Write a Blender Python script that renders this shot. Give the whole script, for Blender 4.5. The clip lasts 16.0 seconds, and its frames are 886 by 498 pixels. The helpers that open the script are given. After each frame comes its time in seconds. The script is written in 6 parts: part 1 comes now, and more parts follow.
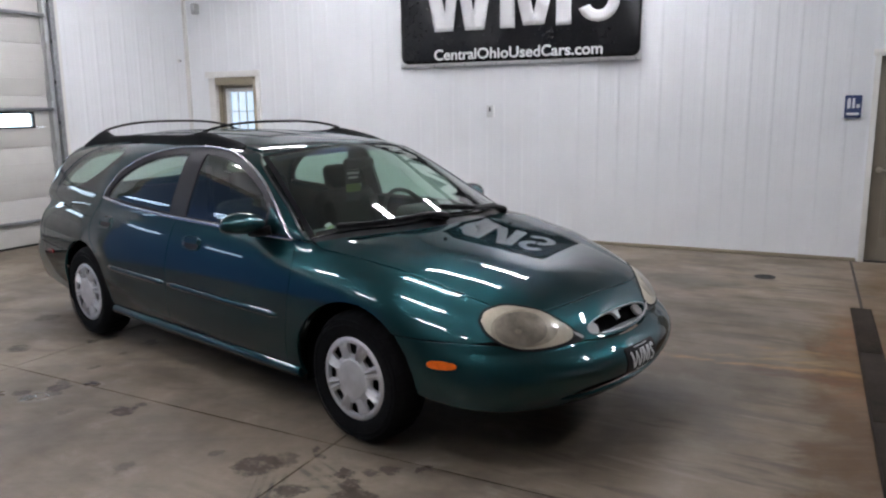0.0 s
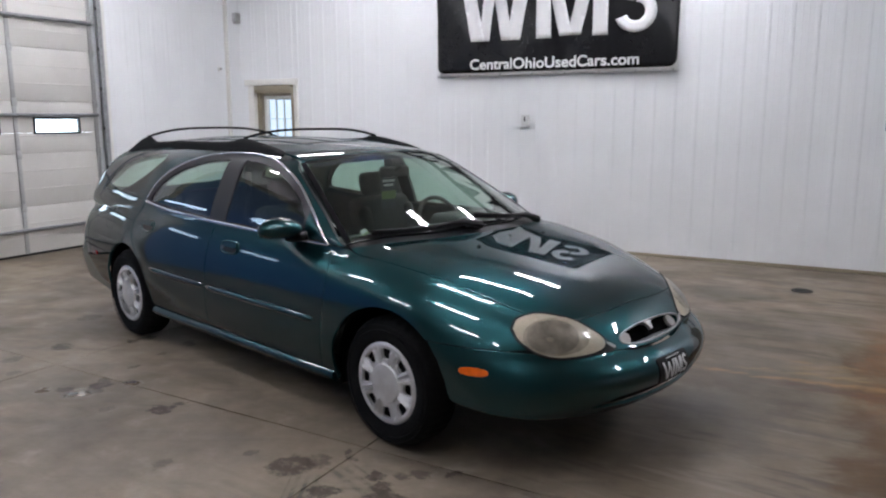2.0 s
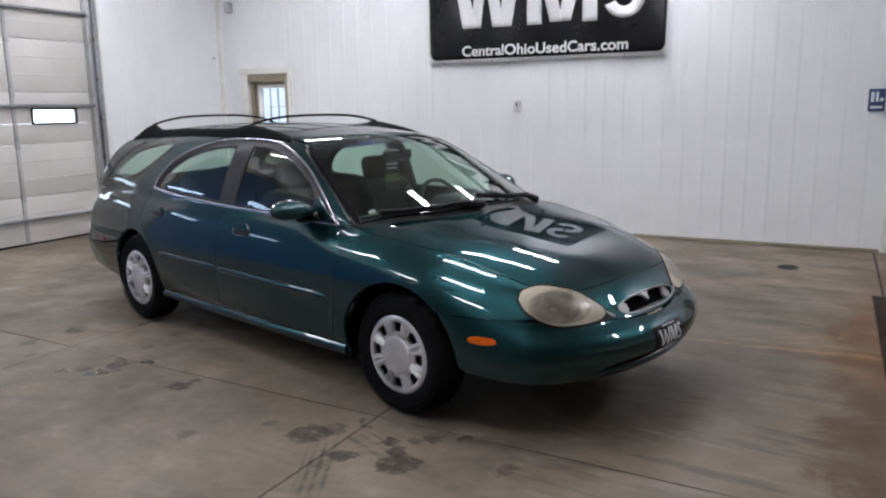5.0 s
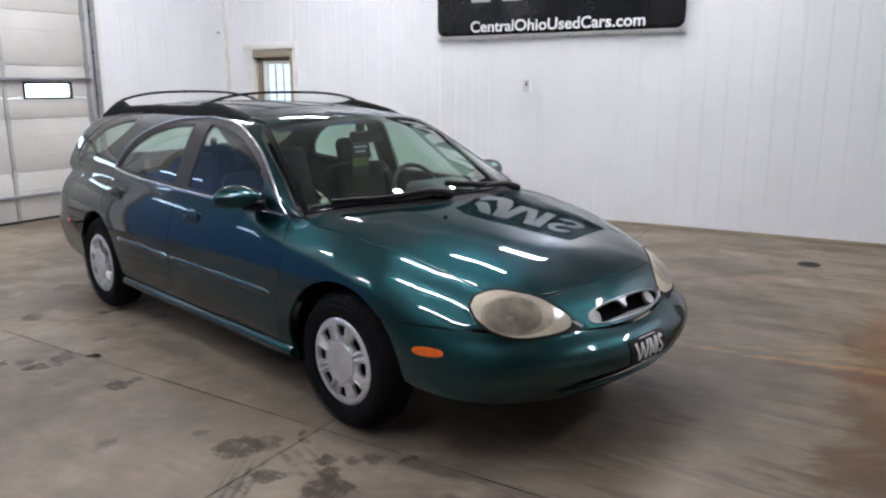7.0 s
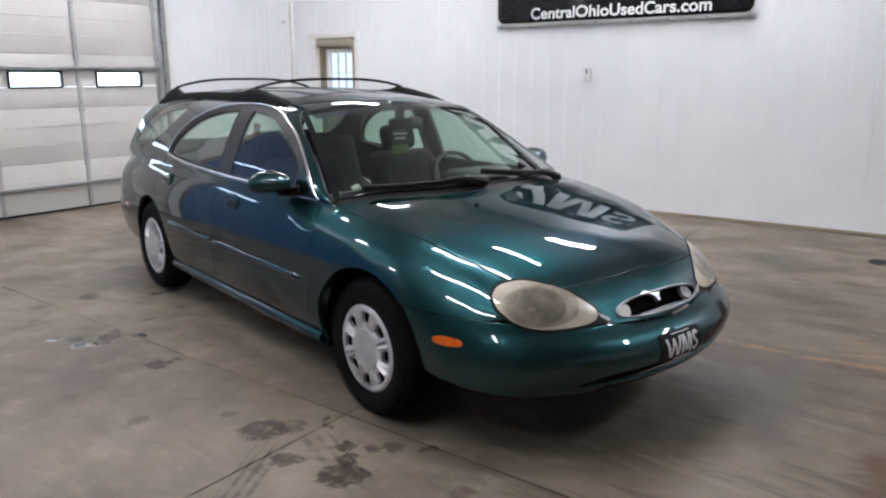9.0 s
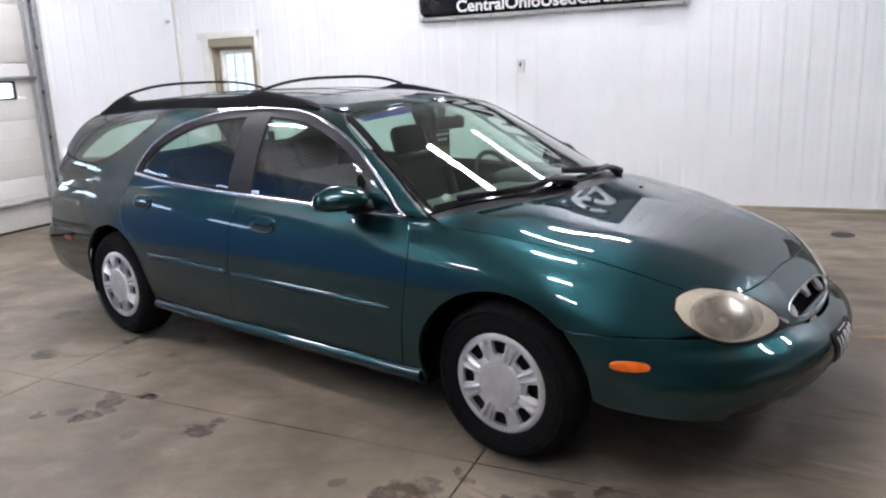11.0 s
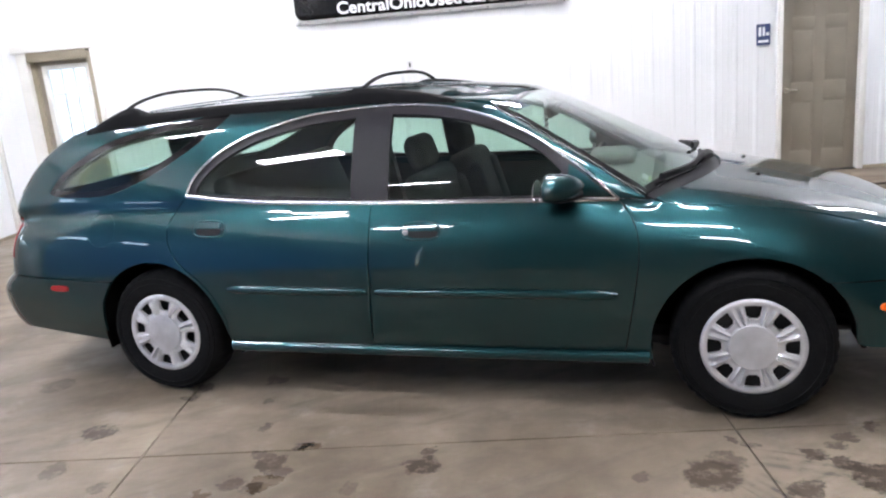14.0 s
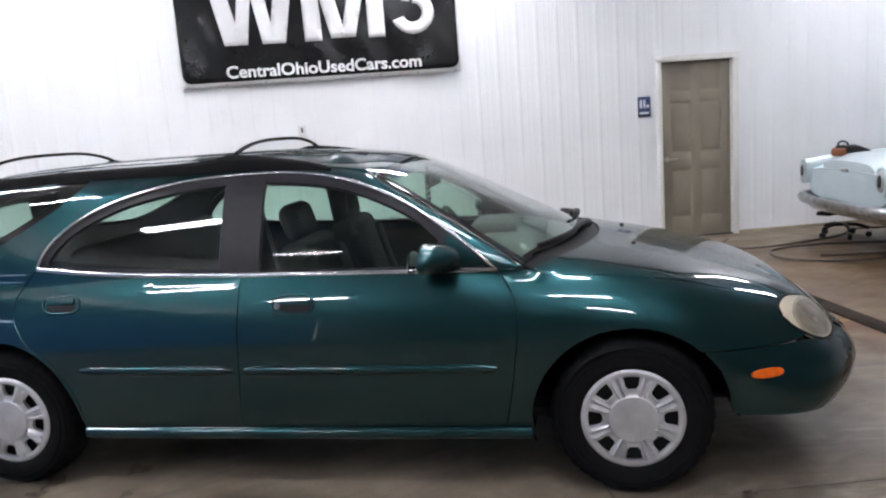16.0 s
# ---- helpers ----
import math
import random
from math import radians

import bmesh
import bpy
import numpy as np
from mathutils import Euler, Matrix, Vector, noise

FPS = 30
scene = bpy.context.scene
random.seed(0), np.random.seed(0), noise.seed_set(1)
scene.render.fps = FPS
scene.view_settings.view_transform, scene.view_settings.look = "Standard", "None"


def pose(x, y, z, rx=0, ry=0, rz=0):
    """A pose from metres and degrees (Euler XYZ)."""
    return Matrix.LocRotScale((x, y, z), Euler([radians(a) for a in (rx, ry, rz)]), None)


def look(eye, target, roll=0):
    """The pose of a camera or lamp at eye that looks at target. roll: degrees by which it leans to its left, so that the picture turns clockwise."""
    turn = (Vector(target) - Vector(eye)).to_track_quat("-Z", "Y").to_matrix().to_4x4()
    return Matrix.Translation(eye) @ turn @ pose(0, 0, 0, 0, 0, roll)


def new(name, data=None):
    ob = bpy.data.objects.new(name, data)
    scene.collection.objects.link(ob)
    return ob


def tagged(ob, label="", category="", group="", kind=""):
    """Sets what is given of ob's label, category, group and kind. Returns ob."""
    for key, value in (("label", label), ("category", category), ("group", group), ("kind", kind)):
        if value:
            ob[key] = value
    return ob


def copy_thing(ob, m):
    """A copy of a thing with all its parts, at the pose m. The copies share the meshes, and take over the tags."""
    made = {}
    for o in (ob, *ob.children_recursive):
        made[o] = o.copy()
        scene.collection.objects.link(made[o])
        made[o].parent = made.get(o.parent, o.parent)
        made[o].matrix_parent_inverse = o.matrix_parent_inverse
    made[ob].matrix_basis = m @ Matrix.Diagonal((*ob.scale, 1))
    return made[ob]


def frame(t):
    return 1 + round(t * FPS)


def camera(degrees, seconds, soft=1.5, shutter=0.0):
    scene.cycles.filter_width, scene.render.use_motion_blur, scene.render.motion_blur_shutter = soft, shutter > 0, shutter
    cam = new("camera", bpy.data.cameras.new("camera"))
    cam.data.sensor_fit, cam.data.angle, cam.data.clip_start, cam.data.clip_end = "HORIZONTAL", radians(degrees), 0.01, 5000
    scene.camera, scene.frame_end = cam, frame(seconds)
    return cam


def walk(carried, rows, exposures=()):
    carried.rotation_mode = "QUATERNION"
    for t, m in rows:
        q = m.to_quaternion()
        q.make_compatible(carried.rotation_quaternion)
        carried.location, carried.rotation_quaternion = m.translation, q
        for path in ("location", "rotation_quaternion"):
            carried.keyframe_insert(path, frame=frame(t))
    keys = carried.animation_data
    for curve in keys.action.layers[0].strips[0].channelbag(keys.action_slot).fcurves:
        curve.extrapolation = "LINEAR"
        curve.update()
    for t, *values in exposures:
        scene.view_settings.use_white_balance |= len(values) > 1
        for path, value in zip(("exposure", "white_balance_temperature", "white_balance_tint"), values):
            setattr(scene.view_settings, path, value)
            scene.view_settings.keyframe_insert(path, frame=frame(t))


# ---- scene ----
cam = camera(61.0, 16.0, 2.2)
PATH = [
    (0, (1.861, -2.853, 1.564), (1.0, -1.085, 1.2), -0.6),
    (0.5, (1.863, -2.888, 1.574), (0.982, -1.12, 1.257), -0.1),
    (1, (1.859, -2.913, 1.575), (0.96, -1.156, 1.258), -0.2),
    (1.5, (1.871, -2.915, 1.568), (0.963, -1.165, 1.233), -0.3),
    (2, (1.874, -2.895, 1.566), (0.935, -1.162, 1.225), -0.1),
    (2.5, (1.895, -2.886, 1.559), (0.951, -1.161, 1.195), -1.7),
    (3, (1.868, -2.94, 1.556), (0.941, -1.206, 1.188), -0.7),
    (3.5, (1.802, -3.161, 1.564), (0.924, -1.397, 1.216), 0.2),
    (6, (1.922, -2.912, 1.535), (0.989, -1.186, 1.148), -1.0),
    (6.5, (1.893, -2.717, 1.542), (0.955, -0.994, 1.154), 0.8),
    (7, (2.004, -2.552, 1.535), (1.023, -0.861, 1.112), -0.1),
    (7.5, (2.185, -2.425, 1.539), (1.137, -0.786, 1.079), 2.1),
    (8, (2.256, -2.36, 1.518), (1.18, -0.736, 1.064), 0.6),
    (8.5, (2.254, -2.39, 1.528), (1.16, -0.777, 1.081), 0.0),
    (9, (2.143, -2.4, 1.512), (1.005, -0.817, 1.065), -0.2),
    (9.2, (2.069, -2.417, 1.518), (0.938, -0.832, 1.06), 0.1),
    (11.3, (0.679, -2.576, 1.484), (0.03, -0.748, 0.999), -1.9),
    (11.5, (0.544, -2.532, 1.468), (-0.033, -0.687, 0.956), -1.9),
    (12, (0.171, -2.519, 1.476), (-0.319, -0.637, 1.009), -4.9),
    (12.5, (-0.185, -2.667, 1.481), (-0.607, -0.766, 1.023), -4.6),
    (13, (-0.499, -2.732, 1.488), (-0.841, -0.822, 1.004), -3.5),
    (13.5, (-0.806, -2.714, 1.499), (-0.997, -0.781, 1.021), -5.9),
    (14, (-1.065, -2.855, 1.508), (-1.157, -0.913, 1.039), -5.0),
    (14.5, (-1.157, -2.998, 1.546), (-1.128, -1.048, 1.104), -4.0),
    (15, (-1.067, -3.005, 1.542), (-0.939, -1.046, 1.161), -4.3),
    (15.5, (-1.035, -2.954, 1.537), (-0.819, -1.003, 1.153), -4.3),
    (16, (-0.936, -2.734, 1.509), (-0.767, -0.768, 1.185), -4.1),
]
walk(cam, [(t, look(eye, target, roll)) for t, eye, target, roll in PATH],
     exposures=[(0, .09), (3.5, .09), (6, .22), (7, .40), (8.5, .38), (9.2, .38), (10.5, .60), (12, .88), (13, 1.08), (14.5, 1.16), (15.2, .82), (16, .59)])

# ---- daylight outside, seen only through the small windows ----
world = bpy.data.worlds.new("daylight")
scene.world = world
world.use_nodes = True
wn = world.node_tree.nodes
sky = wn.new("ShaderNodeTexSky")
sky.sky_type, sky.sun_disc = "NISHITA", False
sky.sun_elevation, sky.sun_rotation = radians(35), radians(250)
wn["Background"].inputs["Strength"].default_value = 0.15
world.node_tree.links.new(sky.outputs[0], wn["Background"].inputs["Color"])

TUBE_POWER = 66.0
CEILING = 4.3


# ---- materials ----
def material(name, color, rough=.5, metal=0., coat=0., coat_rough=.03, grain=0., grain_scale=200., bump=0., bump_scale=120., spec=.5, stain=0., stain_scale=2.5, edge=(1, 1, 1)):
    """A surface with its colour varied at two scales (fine grain and broad stains) and a fine relief."""
    m = bpy.data.materials.new(name)
    m.use_nodes = True
    t, b = m.node_tree, m.node_tree.nodes["Principled BSDF"]
    n, l = t.nodes, t.links
    b.inputs["Base Color"].default_value = (*color, 1)
    b.inputs["Roughness"].default_value, b.inputs["Metallic"].default_value = rough, metal
    b.inputs["Coat Weight"].default_value, b.inputs["Coat Roughness"].default_value = coat, coat_rough
    b.inputs["Specular IOR Level"].default_value = spec
    b.inputs["Specular Tint"].default_value = (*edge, 1)
    where = n.new("ShaderNodeTexCoord").outputs["Object"]
    last = None
    for amount, scale in ((grain, grain_scale), (stain, stain_scale)):
        if amount:
            tex = n.new("ShaderNodeTexNoise")
            tex.inputs["Scale"].default_value, tex.inputs["Detail"].default_value = scale, 5
            l.new(where, tex.inputs["Vector"])
            ramp = n.new("ShaderNodeMapRange")
            ramp.inputs["From Min"].default_value, ramp.inputs["From Max"].default_value = .3, .7
            ramp.inputs["To Min"].default_value, ramp.inputs["To Max"].default_value = 1 - amount, 1 + amount * .6
            l.new(tex.outputs["Fac"], ramp.inputs["Value"])
            mix = n.new("ShaderNodeVectorMath")
            mix.operation = "MULTIPLY"
            mix.inputs[0].default_value = color
            if last:
                l.new(last, mix.inputs[0])
            l.new(ramp.outputs[0], mix.inputs[1])
            last = mix.outputs[0]
    if last:
        l.new(last, b.inputs["Base Color"])
    if bump:
        tex = n.new("ShaderNodeTexNoise")
        tex.inputs["Scale"].default_value, tex.inputs["Detail"].default_value = bump_scale, 4
        l.new(where, tex.inputs["Vector"])
        bp = n.new("ShaderNodeBump")
        bp.inputs["Strength"].default_value, bp.inputs["Distance"].default_value = bump, .004
        l.new(tex.outputs["Fac"], bp.inputs["Height"])
        l.new(bp.outputs[0], b.inputs["Normal"])
    return m


def dusk_glow():
    """Dusk outside: a blue patch of sky that fades into dim grey."""
    m = bpy.data.materials.new("blue_dusk_daylight")
    m.use_nodes = True
    n, l, b = m.node_tree.nodes, m.node_tree.links, m.node_tree.nodes["Principled BSDF"]
    at, grad, ramp = n.new("ShaderNodeMapping"), n.new("ShaderNodeTexGradient"), n.new("ShaderNodeValToRGB")
    at.vector_type = "TEXTURE"
    at.inputs["Location"].default_value, at.inputs["Scale"].default_value = (-7.5, -3.2, 1.3), (2, 5.2, 2.2)
    grad.gradient_type = "SPHERICAL"
    ramp.color_ramp.elements[0].color, ramp.color_ramp.elements[1].color = (.085, .14, .25, 1), (.052, .15, .45, 1)
    ramp.color_ramp.elements[1].position = 0.65
    l.new(n.new("ShaderNodeNewGeometry").outputs["Position"], at.inputs["Vector"])
    l.new(at.outputs[0], grad.inputs["Vector"])
    l.new(grad.outputs["Fac"], ramp.inputs["Fac"])
    l.new(ramp.outputs[0], b.inputs["Emission Color"])
    b.inputs["Base Color"].default_value, b.inputs["Emission Strength"].default_value = (.05, .05, .05, 1), .62
    return m


def glowing(name, color, strength):
    m = bpy.data.materials.new(name)
    m.use_nodes = True
    b = m.node_tree.nodes["Principled BSDF"]
    b.inputs["Base Color"].default_value = (.8, .8, .8, 1)
    b.inputs["Emission Color"].default_value, b.inputs["Emission Strength"].default_value = (*color, 1), strength
    return m


def pane(name, tint, gloss=1.0, grazing=3.6, facing=.06, dust=.0):
    """Thin tinted glass: clear with its tint, and a mirror that grows towards grazing."""
    m = bpy.data.materials.new(name)
    m.use_nodes = True
    n, l = m.node_tree.nodes, m.node_tree.links
    n.remove(n["Principled BSDF"])
    clear, shine, mix, edge = n.new("ShaderNodeBsdfTransparent"), n.new("ShaderNodeBsdfGlossy"), n.new("ShaderNodeMixShader"), n.new("ShaderNodeLayerWeight")
    clear.inputs["Color"].default_value = (*tint, 1)
    shine.inputs["Roughness"].default_value = .015
    shine.inputs["Color"].default_value = (gloss, gloss, gloss, 1)
    edge.inputs["Blend"].default_value = .5
    steep, share = n.new("ShaderNodeMath"), n.new("ShaderNodeMath")
    steep.operation, share.operation = "POWER", "MULTIPLY_ADD"
    steep.inputs[1].default_value = grazing
    share.inputs[1].default_value, share.inputs[2].default_value = .98 - facing, facing
    l.new(edge.outputs["Facing"], steep.inputs[0])
    l.new(steep.outputs[0], share.inputs[0])
    l.new(share.outputs[0], mix.inputs[0])
    l.new(clear.outputs[0], mix.inputs[1])
    l.new(shine.outputs[0], mix.inputs[2])
    last = mix
    if dust:
        film, last = n.new("ShaderNodeBsdfDiffuse"), n.new("ShaderNodeMixShader")
        film.inputs["Color"].default_value = (.62, .68, .64, 1)
        last.inputs[0].default_value = dust
        l.new(mix.outputs[0], last.inputs[1])
        l.new(film.outputs[0], last.inputs[2])
    l.new(last.outputs[0], n["Material Output"].inputs["Surface"])
    return m


PAINT = material("green_metallic_paint", (.0125, .054, .060), .33, .88, 1.0, .025, grain=.25, grain_scale=900, stain=.08, stain_scale=1.5, edge=(.09, .20, .24))
GLASS = pane("green_tinted_glass", (.64, .80, .72))
SCREEN_GLASS = pane("hazy_windscreen_glass", (.64, .82, .72), 1.0, 3.3, .04, .004)
DARK_GLASS = pane("rear_tinted_glass", (.62, .78, .70))
CLEAR_GLASS = pane("window_glass", (.92, .95, .97))
RUBBER = material("black_rubber", (.010, .010, .011), .65, grain=.2, bump=.15, bump_scale=300, spec=.2)
TYRE = material("tyre_rubber", (.007, .007, .0075), .8, spec=.12, grain=.25, grain_scale=60, stain=.25, stain_scale=9, bump=.2, bump_scale=180)
TRIM_BLACK = material("black_trim_plastic", (.009, .009, .010), .5, grain=.15, bump=.12, bump_scale=400, spec=.25)
WELL_LINER = material("dull_wheel_well_liner", (.006, .006, .006), .95, spec=.04, grain=.3)
RAIL_BLACK = material("dull_black_rail_plastic", (.008, .008, .009), .7, spec=.10, grain=.2, bump=.1, bump_scale=300)
PILLAR_BLACK = material("satin_pillar_film", (.017, .016, .020), .42, grain=.1, stain=.1, spec=.25)
CHROME = material("bright_trim", (.62, .63, .65), .16, 1.0, stain=.08, stain_scale=12)
SILVER = material("silver_wheel_paint", (.60, .60, .62), .38, .45, grain=.08, grain_scale=500, stain=.15, stain_scale=14)
DARK_STEEL = material("dark_steel", (.010, .010, .011), .6, .4, grain=.3)
AMBER = material("amber_lens", (.75, .14, .01), .2, coat=.6, stain=.15, stain_scale=40)
RED_LENS = material("red_lens", (.30, .01, .012), .2, coat=.6, stain=.15, stain_scale=40)
HAZE = material("yellowed_lens", (.54, .475, .365), .28, coat=.7, coat_rough=.08, stain=.22, stain_scale=9, grain=.08)
BOWL = material("clouded_reflector", (.27, .24, .195), .30, .5, coat=.6, coat_rough=.10, stain=.4, stain_scale=16)
BULB = material("clear_bulb_cover", (.40, .38, .36), .35, .1, coat=.5, coat_rough=.15)
HALF_HAZE = material("clouded_lens_edge", (.36, .31, .24), .33, .05, coat=.6, coat_rough=.10, stain=.3, stain_scale=14)
GLASS_BLACK = material("black_glass_print", (.005, .005, .006), .06)
DARK_CHROME = material("smoked_bright_trim", (.10, .105, .11), .3, 1.0, stain=.2, stain_scale=12)
DULL_TRIM = material("dull_bright_trim", (.38, .39, .40), .3, 1.0, stain=.2, stain_scale=12)
CLOTH = material("grey_seat_cloth", (.022, .025, .024), .9, grain=.3, grain_scale=300, bump=.3, bump_scale=500)
CABIN = material("grey_green_cabin_plastic", (.035, .046, .042), .6, grain=.15, bump=.2, bump_scale=500)
LINER = material("headliner_cloth", (.16, .165, .16), .95, grain=.15, bump=.2, bump_scale=600)
WALL = material("white_steel_liner", (.785, .80, .82), .42, 0, grain=.03, stain=.05, stain_scale=1.2, bump=.05, bump_scale=30)
WHITE_TRIM = material("white_painted_trim", (.74, .73, .70), .45, grain=.05, stain=.08, stain_scale=4)
CEIL = material("pale_ceiling_liner", (.68, .68, .68), .5, stain=.04)
DOOR_TAN = material("taupe_door_paint", (.235, .205, .16), .45, grain=.06, stain=.1, stain_scale=3)
JAMB_TAN = material("tan_jamb_paint", (.30, .26, .19), .5, grain=.06, stain=.12, stain_scale=3)
GARAGE = material("cream_steel_door", (.60, .585, .555), .5, grain=.05, stain=.08, stain_scale=1.8, bump=.08, bump_scale=50)
STILE_GREY = material("pale_galvanised_steel", (.42, .42, .42), .5, .3, grain=.15, grain_scale=40, stain=.12)
GALV = material("galvanised_steel", (.30, .31, .32), .42, .8, grain=.25, grain_scale=35, stain=.2)
VINYL = material("black_banner_vinyl", (.009, .009, .010), .24, grain=.2, grain_scale=30, stain=.15, spec=.28, bump=.8, bump_scale=7)
VINYL_WHITE = material("white_banner_vinyl", (.78, .78, .79), .35, grain=.04, stain=.05)
SIGN_BLUE = material("blue_sign_plastic", (.03, .05, .14), .35, grain=.06)
SIGN_WHITE = material("white_sign_print", (.75, .77, .8), .4)
PLASTIC_WHITE = material("white_plastic", (.76, .76, .75), .4, grain=.03)
OUTLET_GREY = material("pale_grey_outlet_plastic", (.62, .625, .63), .45, grain=.04)
BRASS = material("satin_nickel", (.55, .5, .42), .3, 1.0)
PLATE_BLACK = material("black_plate", (.008, .008, .009), .5, grain=.1, spec=.15)
FILLER = material("joint_filler", (.035, .03, .027), .8, grain=.3, grain_scale=50)
PALE_BLUE = material("pale_blue_car_paint", (.52, .62, .66), .3, 0, .8, .05, grain=.04, stain=.08, stain_scale=2)
OLD_CHROME = material("pitted_chrome", (.55, .56, .58), .28, 1.0, stain=.3, stain_scale=12)
ORANGE = material("orange_tool_plastic", (.20, .062, .022), .5, grain=.2)
HOSE = material("rubber_hose", (.075, .056, .046), .6, grain=.2)
TAG_DARK = material("dark_printed_card", (.022, .024, .036), .5, grain=.1)
TAG_GREEN = material("green_printed_card", (.15, .21, .06), .5, grain=.1)
PLATE_WHITE = material("white_plate_print", (.82, .82, .83), .45)
INK = material("pale_print", (.65, .66, .68), .5)
DULL_INK = material("faded_print", (.30, .31, .31), .6)
TUBE = glowing("lit_diffuser", (.972, .975, 1.05), TUBE_POWER)
HOUSING = material("white_lamp_housing", (.8, .8, .8), .4)


def concrete():
    """Sealed grey-brown shop concrete: fine sand, cloudy wear, oily drips and rusty patches near the slab edge."""
    m = bpy.data.materials.new("stained_concrete")
    m.use_nodes = True
    t, b = m.node_tree, m.node_tree.nodes["Principled BSDF"]
    n, l = t.nodes, t.links
    where = n.new("ShaderNodeNewGeometry").outputs["Position"]

    def noise_of(scale, detail=6, rough=.6, vec=None):
        tex = n.new("ShaderNodeTexNoise")
        tex.inputs["Scale"].default_value, tex.inputs["Detail"].default_value, tex.inputs["Roughness"].default_value = scale, detail, rough
        l.new(vec or where, tex.inputs["Vector"])
        return tex

    def ranged(src, a, c, lo, hi):
        r = n.new("ShaderNodeMapRange")
        r.interpolation_type = "SMOOTHSTEP"
        for k, v in (("From Min", a), ("From Max", c), ("To Min", lo), ("To Max", hi)):
            r.inputs[k].default_value = v
        l.new(src, r.inputs["Value"])
        return r.outputs[0]

    def calc(op, a, c):
        x = n.new("ShaderNodeMath")
        x.operation = op
        for i, v in ((0, a), (1, c)):
            if isinstance(v, (int, float)):
                x.inputs[i].default_value = v
            else:
                l.new(v, x.inputs[i])
        return x.outputs[0]

    def blend(a, fac, color):
        x = n.new("ShaderNodeMix")
        x.data_type = "RGBA"
        l.new(a, x.inputs["A"])
        x.inputs["B"].default_value = (*color, 1)
        l.new(fac, x.inputs["Factor"])
        return x.outputs["Result"]

    cloud = noise_of(.9, 8, .62)
    ramp = n.new("ShaderNodeValToRGB")
    ramp.color_ramp.elements[0].position, ramp.color_ramp.elements[0].color = .34, (.096, .073, .051, 1)
    ramp.color_ramp.elements[1].position, ramp.color_ramp.elements[1].color = .64, (.278, .228, .172, 1)
    l.new(cloud.outputs["Fac"], ramp.inputs["Fac"])
    col = ramp.outputs["Color"]
    streaks = n.new("ShaderNodeMapping")
    streaks.vector_type = "TEXTURE"
    streaks.inputs["Scale"].default_value = (2.2, .34, 1)
    streaks.inputs["Rotation"].default_value = (0, 0, radians(26))
    l.new(where, streaks.inputs["Vector"])
    col = blend(col, ranged(noise_of(1.1, 6, .6, streaks.outputs[0]).outputs["Fac"], .48, .74, 0, .42), (.075, .062, .051))
    col = blend(col, ranged(noise_of(3.6, 5).outputs["Fac"], .56, .75, 0, .45), (.30, .28, .25))
    # trodden smears across the slabs
    col = blend(col, ranged(noise_of(2.6, 8, .66, streaks.outputs[0]).outputs["Fac"], .50, .70, 0, .38), (.082, .067, .054))
    col = blend(col, ranged(noise_of(1.9, 8, .66, streaks.outputs[0]).outputs["Fac"], .54, .74, 0, .32), (.285, .25, .215))
    # broad worn blotches
    col = blend(col, ranged(noise_of(2.1, 7, .6).outputs["Fac"], .52, .72, 0, .5), (.092, .076, .060))
    col = blend(col, ranged(noise_of(6.5, 6, .65).outputs["Fac"], .56, .74, 0, .3), (.10, .080, .062))
    # tyre tread prints by the joint crossing
    for px, py, turn, half, count, depth, tone in ((-.14, -.46, -63, .075, 150.0, .8, (.050, .042, .034)), (-.06, -.30, -24, .075, 110.0, .6, (.070, .060, .050))):
        print_at, across = n.new("ShaderNodeMapping"), n.new("ShaderNodeSeparateXYZ")
        print_at.vector_type = "TEXTURE"
        print_at.inputs["Location"].default_value, print_at.inputs["Rotation"].default_value = (px, py, 0), (0, 0, radians(turn))
        l.new(where, print_at.inputs["Vector"])
        l.new(print_at.outputs[0], across.inputs[0])
        ridges = ranged(calc("SINE", calc("MULTIPLY", across.outputs["Y"], count), 0), -.4, .7, .25, 1)
        ridges = calc("MULTIPLY", ridges, ranged(calc("ABSOLUTE", across.outputs["Y"], 0), half * .85, half, depth, 0))
        ridges = calc("MULTIPLY", ridges, ranged(noise_of(16, 5).outputs["Fac"], .38, .6, .25, 1))
        ridges = calc("MULTIPLY", ridges, calc("MULTIPLY", ranged(across.outputs["X"], -.06, .03, 0, 1), ranged(across.outputs["X"], .35, .6, 1, 0)))
        col = blend(col, ridges, tone)
    # single drips and oil spots: place and size
    warp = noise_of(11, 6, .7)
    shift = n.new("ShaderNodeVectorMath")
    shift.operation = "MULTIPLY_ADD"
    shift.inputs[1].default_value, shift.inputs[2].default_value = (.18, .18, 0), (-.09, -.09, 0)
    l.new(warp.outputs["Color"], shift.inputs[0])
    moved = n.new("ShaderNodeVectorMath")
    moved.operation = "ADD"
    l.new(where, moved.inputs[0])
    l.new(shift.outputs[0], moved.inputs[1])
